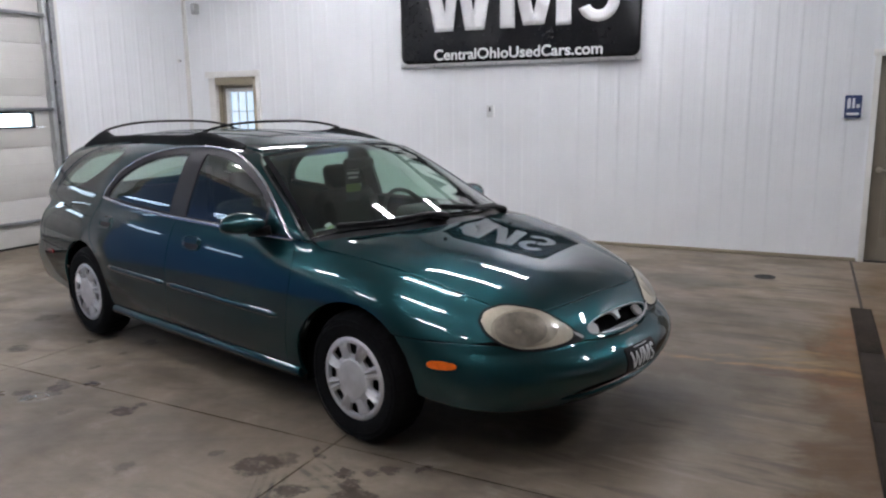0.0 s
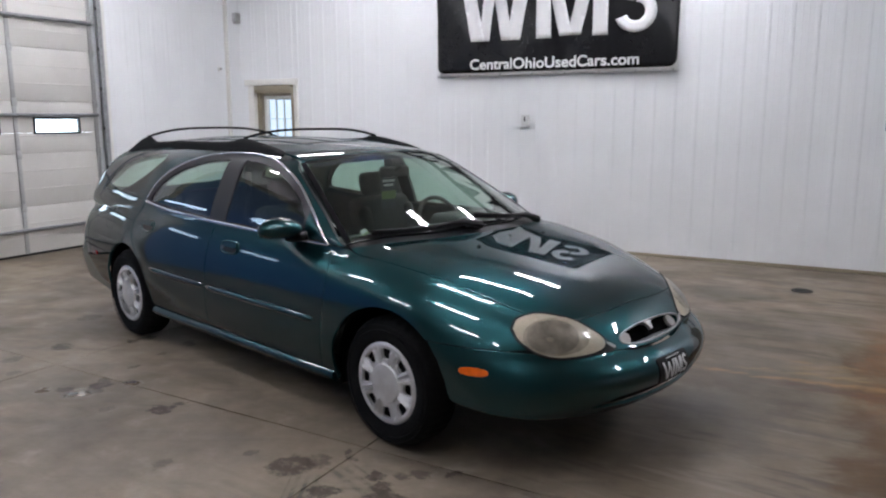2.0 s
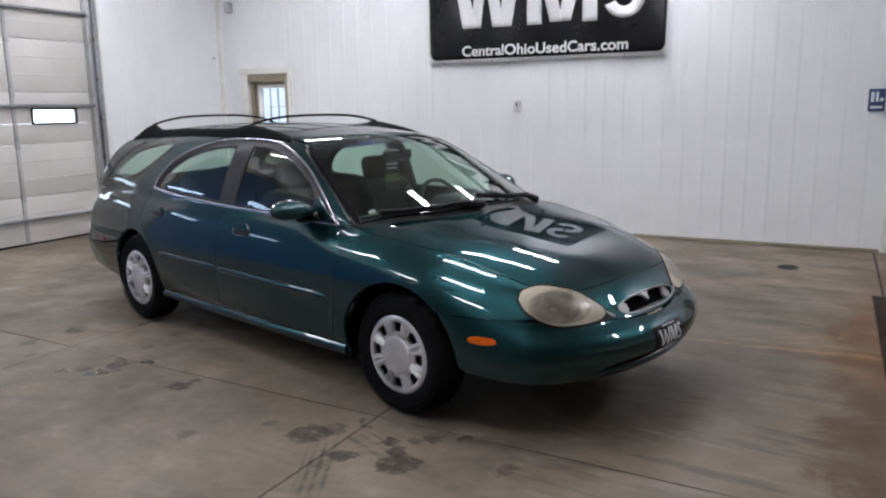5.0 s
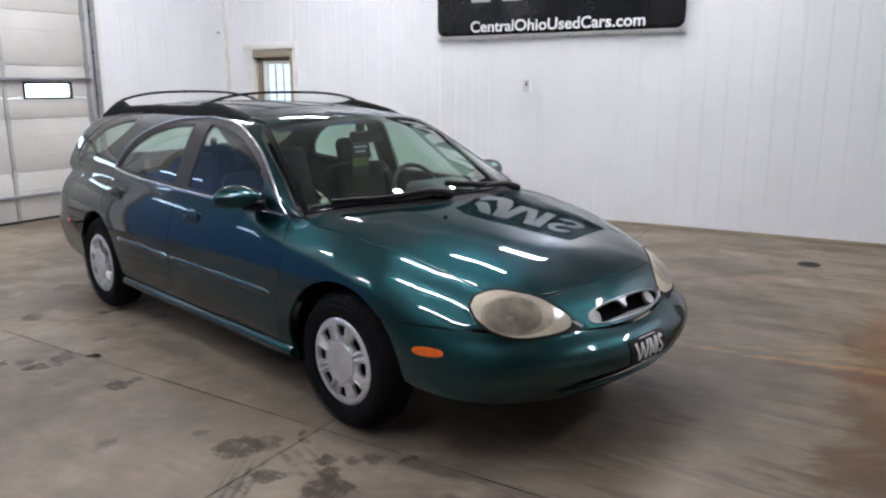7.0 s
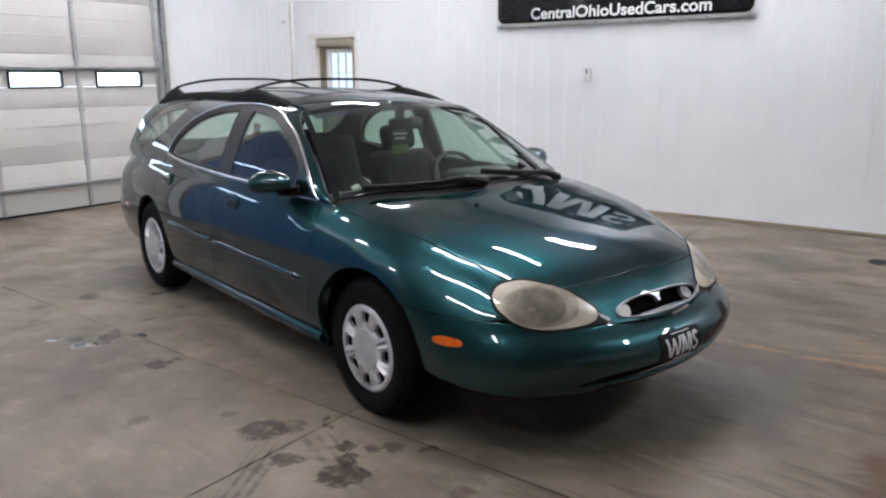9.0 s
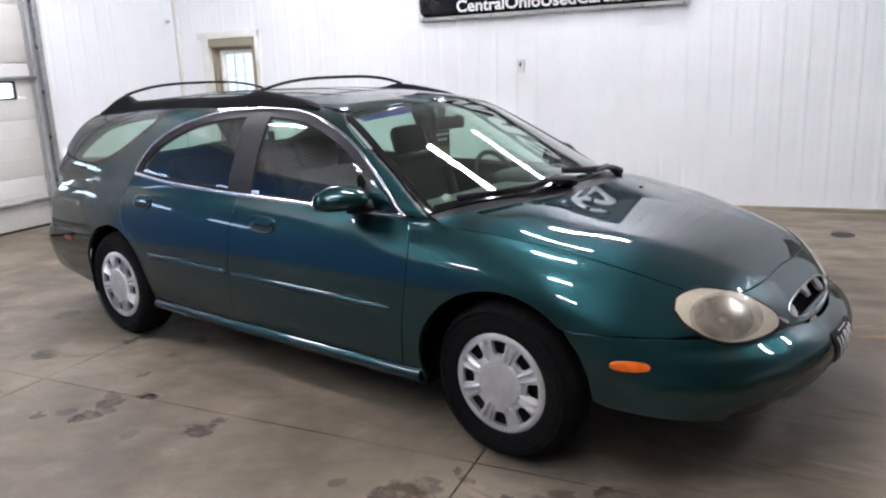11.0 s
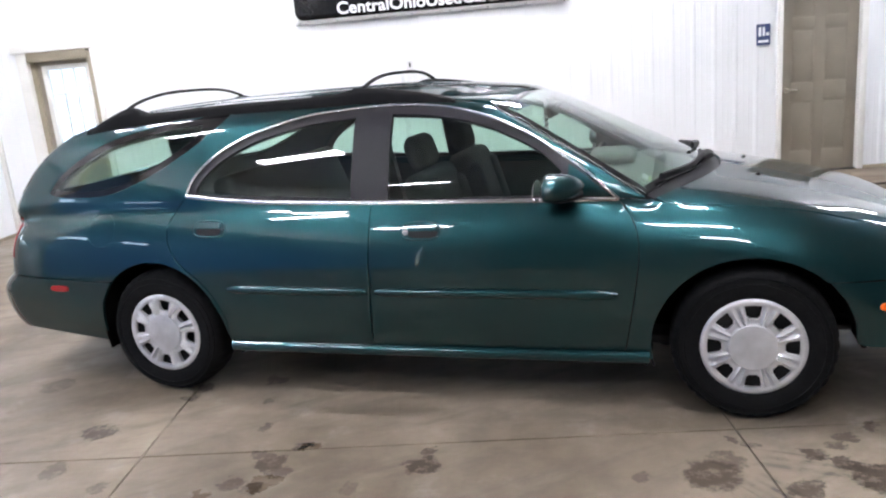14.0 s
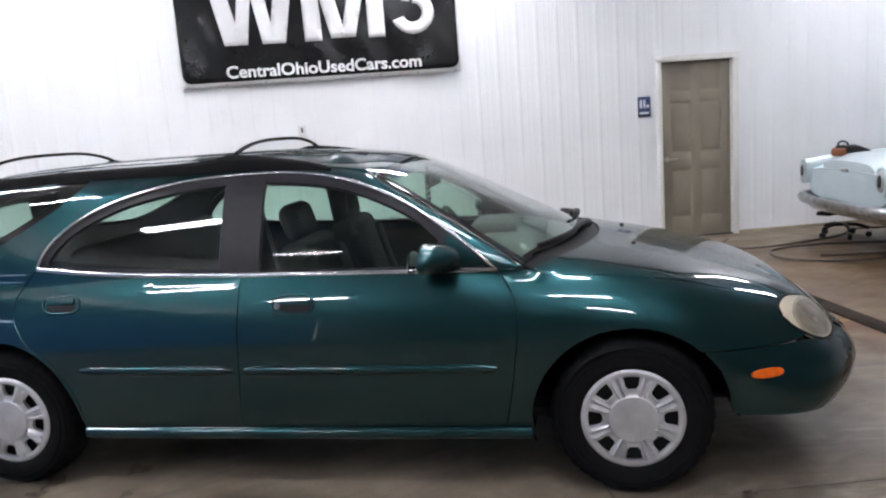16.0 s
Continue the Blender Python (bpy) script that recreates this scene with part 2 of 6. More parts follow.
    spots = [(-.28, -.39, .12, .85), (-.20, -.30, .07, .6), (.27, -.47, .11, .9), (.20, -.37, .06, .8), (.12, -.29, .05, .85), (.0, -.52, .07, .8), (-.04, -.62, .04, .6), (.23, -.24, .04, .7), (.42, -.12, .045, .8), (.29, -.17, .05, .7),
             (-.13, -.15, .035, .7), (-.08, -.20, .03, .6), (-1.35, -.20, .085, .95), (-1.33, -.09, .035, .8), (-1.97, -.10, .065, .9), (-1.86, .02, .045, .9), (-1.92, -.17, .05, .8), (-2.0, -.28, .05, .8), (-2.1, -.24, .06, .7), (-2.03, -.02, .05, .7),
             (-2.88, .29, .085, .8), (-2.56, .62, .05, .85), (-2.53, .72, .06, .85), (-2.16, .77, .06, .9), (-2.07, .23, .04, .75), (-2.13, .52, .03, .6), (-2.92, -.04, .06, .5), (-2.64, -.22, .05, .5), (-.82, -.66, .05, .45), (-.53, -.36, .04, .5), (-1.62, -.33, .05, .4), (.72, -.32, .05, .6), (-3.4, .9, .10, .5)]
    speck = ranged(noise_of(20, 6, .7).outputs["Fac"], .36, .52, .38, 1)
    for x, y, r, k in spots:
        d = n.new("ShaderNodeVectorMath")
        d.operation = "DISTANCE"
        l.new(moved.outputs[0], d.inputs[0])
        d.inputs[1].default_value = (x, y, 0)
        col = blend(col, calc("MULTIPLY", speck, ranged(d.outputs["Value"], r * .72, r * 1.02, k, 0)), (.030, .017, .009))
    # slow, ragged outline for the wide stains
    swell = noise_of(2.8, 8, .62)
    drift = n.new("ShaderNodeVectorMath")
    drift.operation = "MULTIPLY_ADD"
    drift.inputs[1].default_value, drift.inputs[2].default_value = (.9, .6, 0), (-.45, -.30, 0)
    l.new(swell.outputs["Color"], drift.inputs[0])
    spread = n.new("ShaderNodeVectorMath")
    spread.operation = "ADD"
    l.new(where, spread.inputs[0])
    l.new(drift.outputs[0], spread.inputs[1])
    edge = n.new("ShaderNodeSeparateXYZ")
    l.new(spread.outputs[0], edge.inputs[0])
    # yellow-brown wash that thickens towards the channel
    col = blend(col, calc("MULTIPLY", ranged(edge.outputs["X"], .5, 1.9, 0, .40), ranged(edge.outputs["Y"], 3.6, 5.2, 1, .4)), (.175, .128, .078))
    # long drag marks across the slabs
    drag = n.new("ShaderNodeMapping")
    drag.vector_type = "TEXTURE"
    drag.inputs["Scale"].default_value, drag.inputs["Rotation"].default_value = (1.9, .30, 1), (0, 0, radians(-5))
    l.new(where, drag.inputs["Vector"])
    right_bay = ranged(edge.outputs["X"], .3, 1.1, .25, 1)
    for scale, lo, hi, k, tone in ((1.3, .51, .62, .62, (.085, .066, .050)), (2.9, .53, .64, .55, (.075, .057, .040)), (2.1, .55, .66, .5, (.275, .235, .185))):
        col = blend(col, calc("MULTIPLY", right_bay, ranged(noise_of(scale, 7, .6, drag.outputs[0]).outputs["Fac"], lo, hi, 0, k)), tone)
    # large dirty areas trodden into the sealer, with shade off the wagon's nose painted in
    for x, y, r, k in ((1.24, .92, .62, .62), (1.32, 1.30, .55, .75), (1.70, 1.70, .50, .8), (1.30, 2.25, .70, .6), (1.52, 3.3, .70, .8), (1.17, 2.8, .65, .75), (.97, 4.15, .5, .6), (1.5, .1, .5, .2), (2.15, 1.3, .5, .6), (2.0, 2.5, .8, .35), (.6, -.5, .5, .3), (-2.2, 1.0, .5, .4)):
        d = n.new("ShaderNodeVectorMath")
        d.operation = "DISTANCE"
        l.new(spread.outputs[0], d.inputs[0])
        d.inputs[1].default_value = (x, y, 0)
        col = blend(col, calc("MULTIPLY", ranged(cloud.outputs["Fac"], .3, .6, 1, .5), ranged(d.outputs["Value"], r * .35, r, k, 0)), (.060, .048, .034))
    # rust wash against the channel cover
    patchy = ranged(noise_of(3.4, 7, .66).outputs["Fac"], .36, .58, .55, 1)
    rust = calc("MULTIPLY", ranged(edge.outputs["X"], 1.88, 2.06, 0, .95), ranged(edge.outputs["X"], 2.4, 3.6, 1, .3))
    rust = calc("MULTIPLY", calc("MULTIPLY", rust, patchy), ranged(edge.outputs["Y"], 2.5, 4.0, 1, .05))
    col = blend(col, rust, (.098, .056, .021))
    rim = calc("MULTIPLY", ranged(edge.outputs["X"], 2.06, 2.2, 0, .8), ranged(edge.outputs["X"], 2.30, 2.42, 1, 0))
    rim = calc("MULTIPLY", rim, calc("MULTIPLY", ranged(edge.outputs["Y"], 1.0, 1.7, .2, 1), ranged(edge.outputs["Y"], 2.9, 3.7, 1, .2)))
    col = blend(col, rim, (.150, .068, .022))
    # brown patches beyond the channel
    beyond = calc("MULTIPLY", calc("MULTIPLY", ranged(edge.outputs["X"], 2.3, 2.5, 0, .88), ranged(edge.outputs["X"], 5.0, 7.0, 1, .2)), ranged(edge.outputs["Y"], 4.6, 5.6, 1, .15))
    beyond = calc("MULTIPLY", calc("MULTIPLY", beyond, ranged(edge.outputs["Y"], -1.5, .5, .3, 1)), ranged(noise_of(1.5, 8, .64).outputs["Fac"], .40, .58, .3, 1))
    col = blend(col, beyond, (.118, .070, .030))
    # rust lines along old pour marks, and brown wet patches by the wide joint
    flat = n.new("ShaderNodeSeparateXYZ")
    l.new(where, flat.inputs[0])
    wander = calc("MULTIPLY", calc("SUBTRACT", noise_of(2.3, 4).outputs["Fac"], .5), .32)
    broken = ranged(noise_of(5, 6, .6, streaks.outputs[0]).outputs["Fac"], .40, .58, .1, 1)
    for y, x0, x1, wide, k, tone in ((1.97, .75, 1.15, .05, .8, (.27, .15, .06)), (2.10, 1.1, 1.6, .05, .7, (.26, .18, .08)), (2.37, 1.35, 1.75, .05, .6, (.24, .15, .065)), (1.86, 1.3, 1.8, .08, .8, (.09, .042, .025)), (4.13, .1, .5, .10, .6, (.07, .058, .045)), (2.22, 1.5, 1.8, .16, .6, (.23, .165, .085))):
        d = calc("ABSOLUTE", calc("ADD", calc("SUBTRACT", flat.outputs["Y"], y), wander), 0)
        band = calc("MULTIPLY", ranged(d, wide * .2, wide, k, 0), calc("MULTIPLY", broken, ranged(flat.outputs["X"], x0, x1, 0, 1)))
        col = blend(col, band, tone)
    for x, y, r, k in ((2.12, .75, .34, .9), (2.14, 1.35, .30, .8), (2.2, 2.2, .22, .6), (2.38, .95, .40, .7), (2.5, 1.75, .45, .6), (3.0, 2.4, .95, .75), (3.5, 3.3, .8, .5)):
        d = n.new("ShaderNodeVectorMath")
        d.operation = "DISTANCE"
        l.new(moved.outputs[0], d.inputs[0])
        d.inputs[1].default_value = (x, y, 0)
        col = blend(col, calc("MULTIPLY", broken, ranged(d.outputs["Value"], r * .5, r, k, 0)), (.085, .047, .019))
    sand = noise_of(140, 3)
    grit = n.new("ShaderNodeMix")
    grit.data_type, grit.blend_type = "RGBA", "MULTIPLY"
    grit.inputs["Factor"].default_value = .35
    l.new(col, grit.inputs["A"])
    l.new(sand.outputs["Color"], grit.inputs["B"])
    soft = n.new("ShaderNodeMix")
    soft.data_type = "RGBA"
    soft.inputs["Factor"].default_value = .6
    l.new(col, soft.inputs["A"])
    l.new(grit.outputs["Result"], soft.inputs["B"])
    l.new(soft.outputs["Result"], b.inputs["Base Color"])
    # damp, glossier spots of the sealer
    b.inputs["Specular IOR Level"].default_value = .36
    gloss = ranged(noise_of(1.7, 6).outputs["Fac"], .35, .7, .44, .64)
    for x, y, r in ((-1.97, -.24, .12), (-1.84, .01, .07), (-2.2, -.32, .07)):
        d = n.new("ShaderNodeVectorMath")
        d.operation = "DISTANCE"
        l.new(moved.outputs[0], d.inputs[0])
        d.inputs[1].default_value = (x, y, 0)
        gloss = calc("MULTIPLY", gloss, ranged(d.outputs["Value"], r * .3, r, .3, 1))
    l.new(gloss, b.inputs["Roughness"])
    bp = n.new("ShaderNodeBump")
    bp.inputs["Strength"].default_value, bp.inputs["Distance"].default_value = .12, .0022
    l.new(noise_of(35, 6).outputs["Fac"], bp.inputs["Height"])
    l.new(bp.outputs[0], b.inputs["Normal"])
    return m


CONCRETE = concrete()

# ---- building tools ----
def mesh_from(name, verts, faces, mat, smooth=False):
    me = bpy.data.meshes.new(name)
    me.from_pydata([tuple(v) for v in verts], [], faces)
    me.materials.append(mat)
    if smooth:
        me.polygons.foreach_set("use_smooth", [True] * len(me.polygons))
    me.update()
    return me


def part(name, bm, mat, parent=None, label="", smooth=30):
    """Links a bmesh as one mesh object under a thing or a part. smooth: the angle under which edges are shaded round."""
    me = bpy.data.meshes.new(name)
    bmesh.ops.recalc_face_normals(bm, faces=bm.faces)
    for f in bm.faces:
        f.smooth = smooth > 0
    for e in bm.edges:
        e.smooth = e.is_manifold and e.calc_face_angle(0) < radians(smooth)
    bm.to_mesh(me)
    bm.free()
    me.materials.append(mat)
    ob = new(name, me)
    ob.parent = parent
    return tagged(ob, label)


def thing(name, label, category, group="", kind="", at=None):
    ob = new(name)
    ob.empty_display_size = .2
    if at is not None:
        ob.matrix_world = at
    return tagged(ob, label, category, group, kind)


def box(size, at=(0, 0, 0), bevel=0., turn=None, bm=None, segments=2):
    """A block with rounded edges, centred at a place."""
    own = bmesh.new()
    bmesh.ops.create_cube(own, size=1)
    bmesh.ops.scale(own, vec=size, verts=own.verts)
    if bevel:
        bmesh.ops.bevel(own, geom=own.edges[:], offset=bevel, segments=segments, affect="EDGES", profile=.5)
    bmesh.ops.transform(own, matrix=Matrix.Translation(at) @ (turn or Matrix()), verts=own.verts)
    return join(bm, own)


def join(bm, own):
    if bm is None:
        return own
    me = bpy.data.meshes.new("joined")
    own.to_mesh(me)
    own.free()
    bm.from_mesh(me)
    bpy.data.meshes.remove(me)
    return bm


def lathe(profile, n=48, bm=None, turn=None, closed=False):
    """Turns (radius, along) points about the y axis."""
    own = bmesh.new()
    rings = []
    for r, y in profile:
        rings.append([own.verts.new((r * math.cos(2 * math.pi * i / n), y, r * math.sin(2 * math.pi * i / n))) for i in range(n)] if r > 1e-5 else [own.verts.new((0, y, 0))])
    pairs = list(zip(rings, rings[1:])) + ([(rings[-1], rings[0])] if closed else [])
    for a, b in pairs:
        for i in range(n):
            j = (i + 1) % n
            f = [a[i % len(a)], a[j % len(a)], b[j % len(b)], b[i % len(b)]]
            f = list(dict.fromkeys(f))
            if len(f) > 2:
                own.faces.new(f)
    if turn:
        bmesh.ops.transform(own, matrix=turn, verts=own.verts)
    return join(bm, own)


def spline(points, per=8):
    """A dense smooth line through points of any dimension."""
    p = np.array(points, float)
    q = np.vstack([2 * p[0] - p[1], p, 2 * p[-1] - p[-2]])
    out = []
    for i in range(1, len(q) - 2):
        for t in np.arange(per) / per:
            a, b, c, d = q[i - 1:i + 3]
            out.append(.5 * (2 * b + (c - a) * t + (2 * a - 5 * b + 4 * c - d) * t * t + (3 * b - a - 3 * c + d) * t ** 3))
    return np.array(out + [p[-1]])


def tube(path, radius, n=10, bm=None, flat=1.0, up=(0, 0, 1)):
    """A round (or flattened) bar along a path; radius may be a list."""
    own = bmesh.new()
    p = [Vector(v) for v in path]
    rr = radius if hasattr(radius, "__len__") else [radius] * len(p)
    rings = []
    for i, v in enumerate(p):
        d = (p[min(i + 1, len(p) - 1)] - p[max(i - 1, 0)]).normalized()
        s = d.cross(Vector(up)).normalized()
        w = s.cross(d)
        rings.append([own.verts.new(v + (math.cos(a) * s + flat * math.sin(a) * w) * float(rr[i])) for a in (2 * math.pi * k / n for k in range(n))])
    for a, b in zip(rings, rings[1:]):
        for k in range(n):
            own.faces.new((a[k], a[(k + 1) % n], b[(k + 1) % n], b[k]))
    own.faces.new(rings[0])
    own.faces.new(rings[-1])
    return join(bm, own)


def slab_of(outline, y0, y1, bm=None, bevel=0.):
    """A flat plate from an (x, z) outline, from y0 to y1."""
    own = bmesh.new()
    f = own.faces.new([own.verts.new((x, y0, z)) for x, z in outline])
    ext = bmesh.ops.extrude_face_region(own, geom=[f])
    bmesh.ops.translate(own, vec=(0, y1 - y0, 0), verts=[v for v in ext["geom"] if isinstance(v, bmesh.types.BMVert)])
    if bevel:
        bmesh.ops.bevel(own, geom=own.edges[:], offset=bevel, segments=2, affect="EDGES", profile=.5)
    return join(bm, own)


def oval(cx, cz, rx, rz, n=28, power=2.0, turn=0.):
    out = []
    for k in range(n):
        a = 2 * math.pi * k / n
        c, s = math.cos(a), math.sin(a)
        x, z = rx * math.copysign(abs(c) ** (2 / power), c), rz * math.copysign(abs(s) ** (2 / power), s)
        out.append((cx + x * math.cos(turn) - z * math.sin(turn), cz + x * math.sin(turn) + z * math.cos(turn)))
    return out


def round_rect(x0, z0, x1, z1, r, n=6):
    out = []
    for cx, cz, a0 in ((x1 - r, z1 - r, 0), (x0 + r, z1 - r, 90), (x0 + r, z0 + r, 180), (x1 - r, z0 + r, 270)):
        out += [(cx + r * math.cos(radians(a0 + 90 * k / n)), cz + r * math.sin(radians(a0 + 90 * k / n))) for k in range(n + 1)]
    return out
# ---- the wagon's body form: a smooth solid in car space (x forward, y left, z up), from which every panel is cut ----
def curve(knots):
    """A smooth curve through (place, value) knots (monotone cubic)."""
    xs, ys = np.array([k[0] for k in knots], float), np.array([k[1] for k in knots], float)
    h, d = np.diff(xs), np.diff(ys) / np.diff(xs)
    m = np.zeros(len(xs))
    for i in range(1, len(xs) - 1):
        if d[i - 1] * d[i] > 0:
            w1, w2 = 2 * h[i] + h[i - 1], h[i] + 2 * h[i - 1]
            m[i] = (w1 + w2) / (w1 / d[i - 1] + w2 / d[i])
    m[0], m[-1] = d[0], d[-1]

    def at(v):
        v = np.clip(v, xs[0], xs[-1])
        i = np.clip(np.searchsorted(xs, v) - 1, 0, len(h) - 1)
        t = (v - xs[i]) / h[i]
        return ((1 + 2 * t) * (1 - t) ** 2 * ys[i] + t * (1 - t) ** 2 * h[i] * m[i]
                + t * t * (3 - 2 * t) * ys[i + 1] + t * t * (t - 1) * h[i] * m[i + 1])
    return at


def smax(a, b, k):
    h = np.maximum(k - np.abs(a - b), 0) / k
    return np.maximum(a, b) + h * h * k / 4


HALF_WIDTH = curve([(-2.8, .72), (-2.4, .81), (-2.0, .865), (-1.4, .91), (-.6, .93), (.5, .93), (1.0, .926), (1.3, .917), (1.6, .898), (1.9, .869), (2.2, .830), (2.5, .765)])
SIDE_TUCK = curve([(.10, -.12), (.24, -.06), (.35, -.022), (.5, 0), (.6, 0), (.66, -.003), (.72, -.012), (.78, -.027), (.84, -.048), (.90, -.076), (.95, -.106), (1.0, -.14), (1.1, -.22)])
TOP_LINE = curve([(-2.8, .96), (-2.3, .98), (-1.6, 1.08), (.5, 1.09), (.82, 1.0), (.98, .982), (1.2, .967), (1.45, .925), (1.7, .873), (1.95, .80), (2.12, .72), (2.25, .635), (2.36, .55), (2.5, .45)])
NOSE_LINE = curve([(.1, 2.1), (.2, 2.26), (.3, 2.36), (.38, 2.408), (.43, 2.416), (.47, 2.408), (.497, 2.388), (.518, 2.358), (.54, 2.326), (.57, 2.308), (.62, 2.285), (.7, 2.25), (.9, 2.2)])
TAIL_LINE = curve([(.1, -2.45), (.25, -2.57), (.4, -2.665), (.5, -2.675), (.56, -2.64), (.6, -2.58), (.7, -2.56), (.9, -2.49), (1.1, -2.40)])
CABIN_WIDTH = curve([(.85, .785), (.92, .816), (.96, .821), (1.0, .812), (1.1, .772), (1.2, .727), (1.3, .675), (1.38, .625), (1.5, .54)])
CABIN_TAPER = curve([(-2.6, -.14), (-2.0, -.06), (-1.5, -.02), (-1.0, 0), (1.3, 0)])
ROOF_LINE = curve([(-2.4, 1.30), (-2.2, 1.35), (-1.9, 1.395), (-1.5, 1.425), (-1.0, 1.44), (-.4, 1.44), (0, 1.425), (.3, 1.395), (.5, 1.365), (.7, 1.32)])
GATE_LINE = curve([(.8, -2.53), (.95, -2.48), (1.1, -2.385), (1.2, -2.285), (1.3, -2.15), (1.38, -1.99), (1.45, -1.8)])


CROWN = curve([(-2.6, .08), (-2.0, .06), (-1.5, .03), (.6, .03), (1.05, .07), (1.4, .075), (1.7, .065), (1.9, .05), (2.1, .035), (2.4, .03)])
EDGE_FALL = curve([(1.3, 0), (1.55, .06), (1.8, .38), (2.05, .95), (2.4, 1.3)])
BROW = curve([(.48, .64), (.56, .53), (.64, .38), (.8, .31)])


def form(x, y, z):
    """Below zero inside the body."""
    a, y2 = np.abs(y), y * y
    side = a - HALF_WIDTH(x) - SIDE_TUCK(z)
    top = (z - TOP_LINE(x) + CROWN(x) * y2 * (1 + .3 * y2) + EDGE_FALL(x) * y2 * y2 * y2) * .95
    nose = (x - NOSE_LINE(z) + BROW(z) * (.48 * y2 + .35 * y2 * y2)) * .85
    tail = (TAIL_LINE(z) + .2 * y2 + .08 * y2 * y2 - x) * .95
    low = smax(smax(side, top, .17), smax(nose, tail, .05), .12)
    low = smax(low, .17 - z, .05)
    glass = a - CABIN_WIDTH(z) - CABIN_TAPER(x)
    roof = z - ROOF_LINE(x) + .17 * y2
    screen = (x - 1.30 + (z - .95) * 2.02 + .53 * y2) * .43
    gate = (GATE_LINE(z) + .22 * y2 - x) * .75
    cabin = smax(smax(glass, roof, .10), smax(screen, gate, .05), .05)
    cabin = smax(cabin, .885 - z, .04)
    return -smax(-low, -cabin, .025)


FRONT_AXIS, REAR_AXIS = 1.2, -1.4


def onto(kind, a, b):
    """Points of the body's skin for panel coordinates: right (x, z), top (x, y), front and rear (degrees round an upright axis, z)."""
    a, b = np.asarray(a, float), np.asarray(b, float)
    o, zero = np.ones_like(a), np.zeros_like(a)
    if kind == "right":
        start, way = (a, -1.3 * o, b), (zero, o, zero)
    elif kind == "top":
        start, way = (a, b, 1.7 * o), (zero, zero, -o)
    else:
        s, axis = (1, FRONT_AXIS) if kind == "front" else (-1, REAR_AXIS)
        c, n = np.cos(np.radians(a)) * s, np.sin(np.radians(a))
        start, way = (axis + 2 * c, 2 * n, b), (-c, -n, zero)
    lo, hi = zero.copy(), zero.copy()
    found = np.zeros(a.shape, bool)
    for d in np.arange(.02, 2.0, .02):
        inside = (form(*(s + d * w for s, w in zip(start, way))) < 0) & ~found
        lo, hi, found = np.where(inside, d - .02, lo), np.where(inside, d, hi), found | inside
    for _ in range(22):
        mid = (lo + hi) / 2
        inside = form(*(s + mid * w for s, w in zip(start, way))) < 0
        lo, hi = np.where(inside, lo, mid), np.where(inside, mid, hi)
    return np.stack([s + hi * w for s, w in zip(start, way)], -1)


def skin_normal(p):
    e = .004
    x, y, z = p[:, 0], p[:, 1], p[:, 2]
    g = np.stack([form(x + e, y, z) - form(x - e, y, z), form(x, y + e, z) - form(x, y - e, z), form(x, y, z + e) - form(x, y, z - e)], -1)
    return g / np.linalg.norm(g, axis=1, keepdims=True)


from mathutils.geometry import delaunay_2d_cdt

DEGREE = .019      # metres of skin to a degree round the front and rear axes


def inside(poly, pts):
    poly = np.asarray(poly)
    x, y = pts[:, 0], pts[:, 1]
    hit = np.zeros(len(pts), bool)
    for (x0, y0), (x1, y1) in zip(poly, np.roll(poly, -1, 0)):
        cross = (y0 > y) != (y1 > y)
        with np.errstate(divide="ignore", invalid="ignore"):
            hit ^= cross & (x < (x1 - x0) * (y - y0) / (y1 - y0) + x0)
    return hit


def dense(poly, step):
    out = []
    for a, b in zip(np.asarray(poly, float), np.roll(np.asarray(poly, float), -1, 0)):
        k = max(1, int(np.ceil(np.linalg.norm(b - a) / step)))
        out += [a + (b - a) * i / k for i in range(k)]
    return np.array(out)


def near(poly, pts):
    best = np.full(len(pts), 9.)
    for a, b in zip(poly, np.roll(poly, -1, 0)):
        d = b - a
        t = np.clip(((pts - a) @ d) / max(d @ d, 1e-12), 0, 1)
        best = np.minimum(best, np.linalg.norm(pts - a - t[:, None] * d, axis=1))
    return best


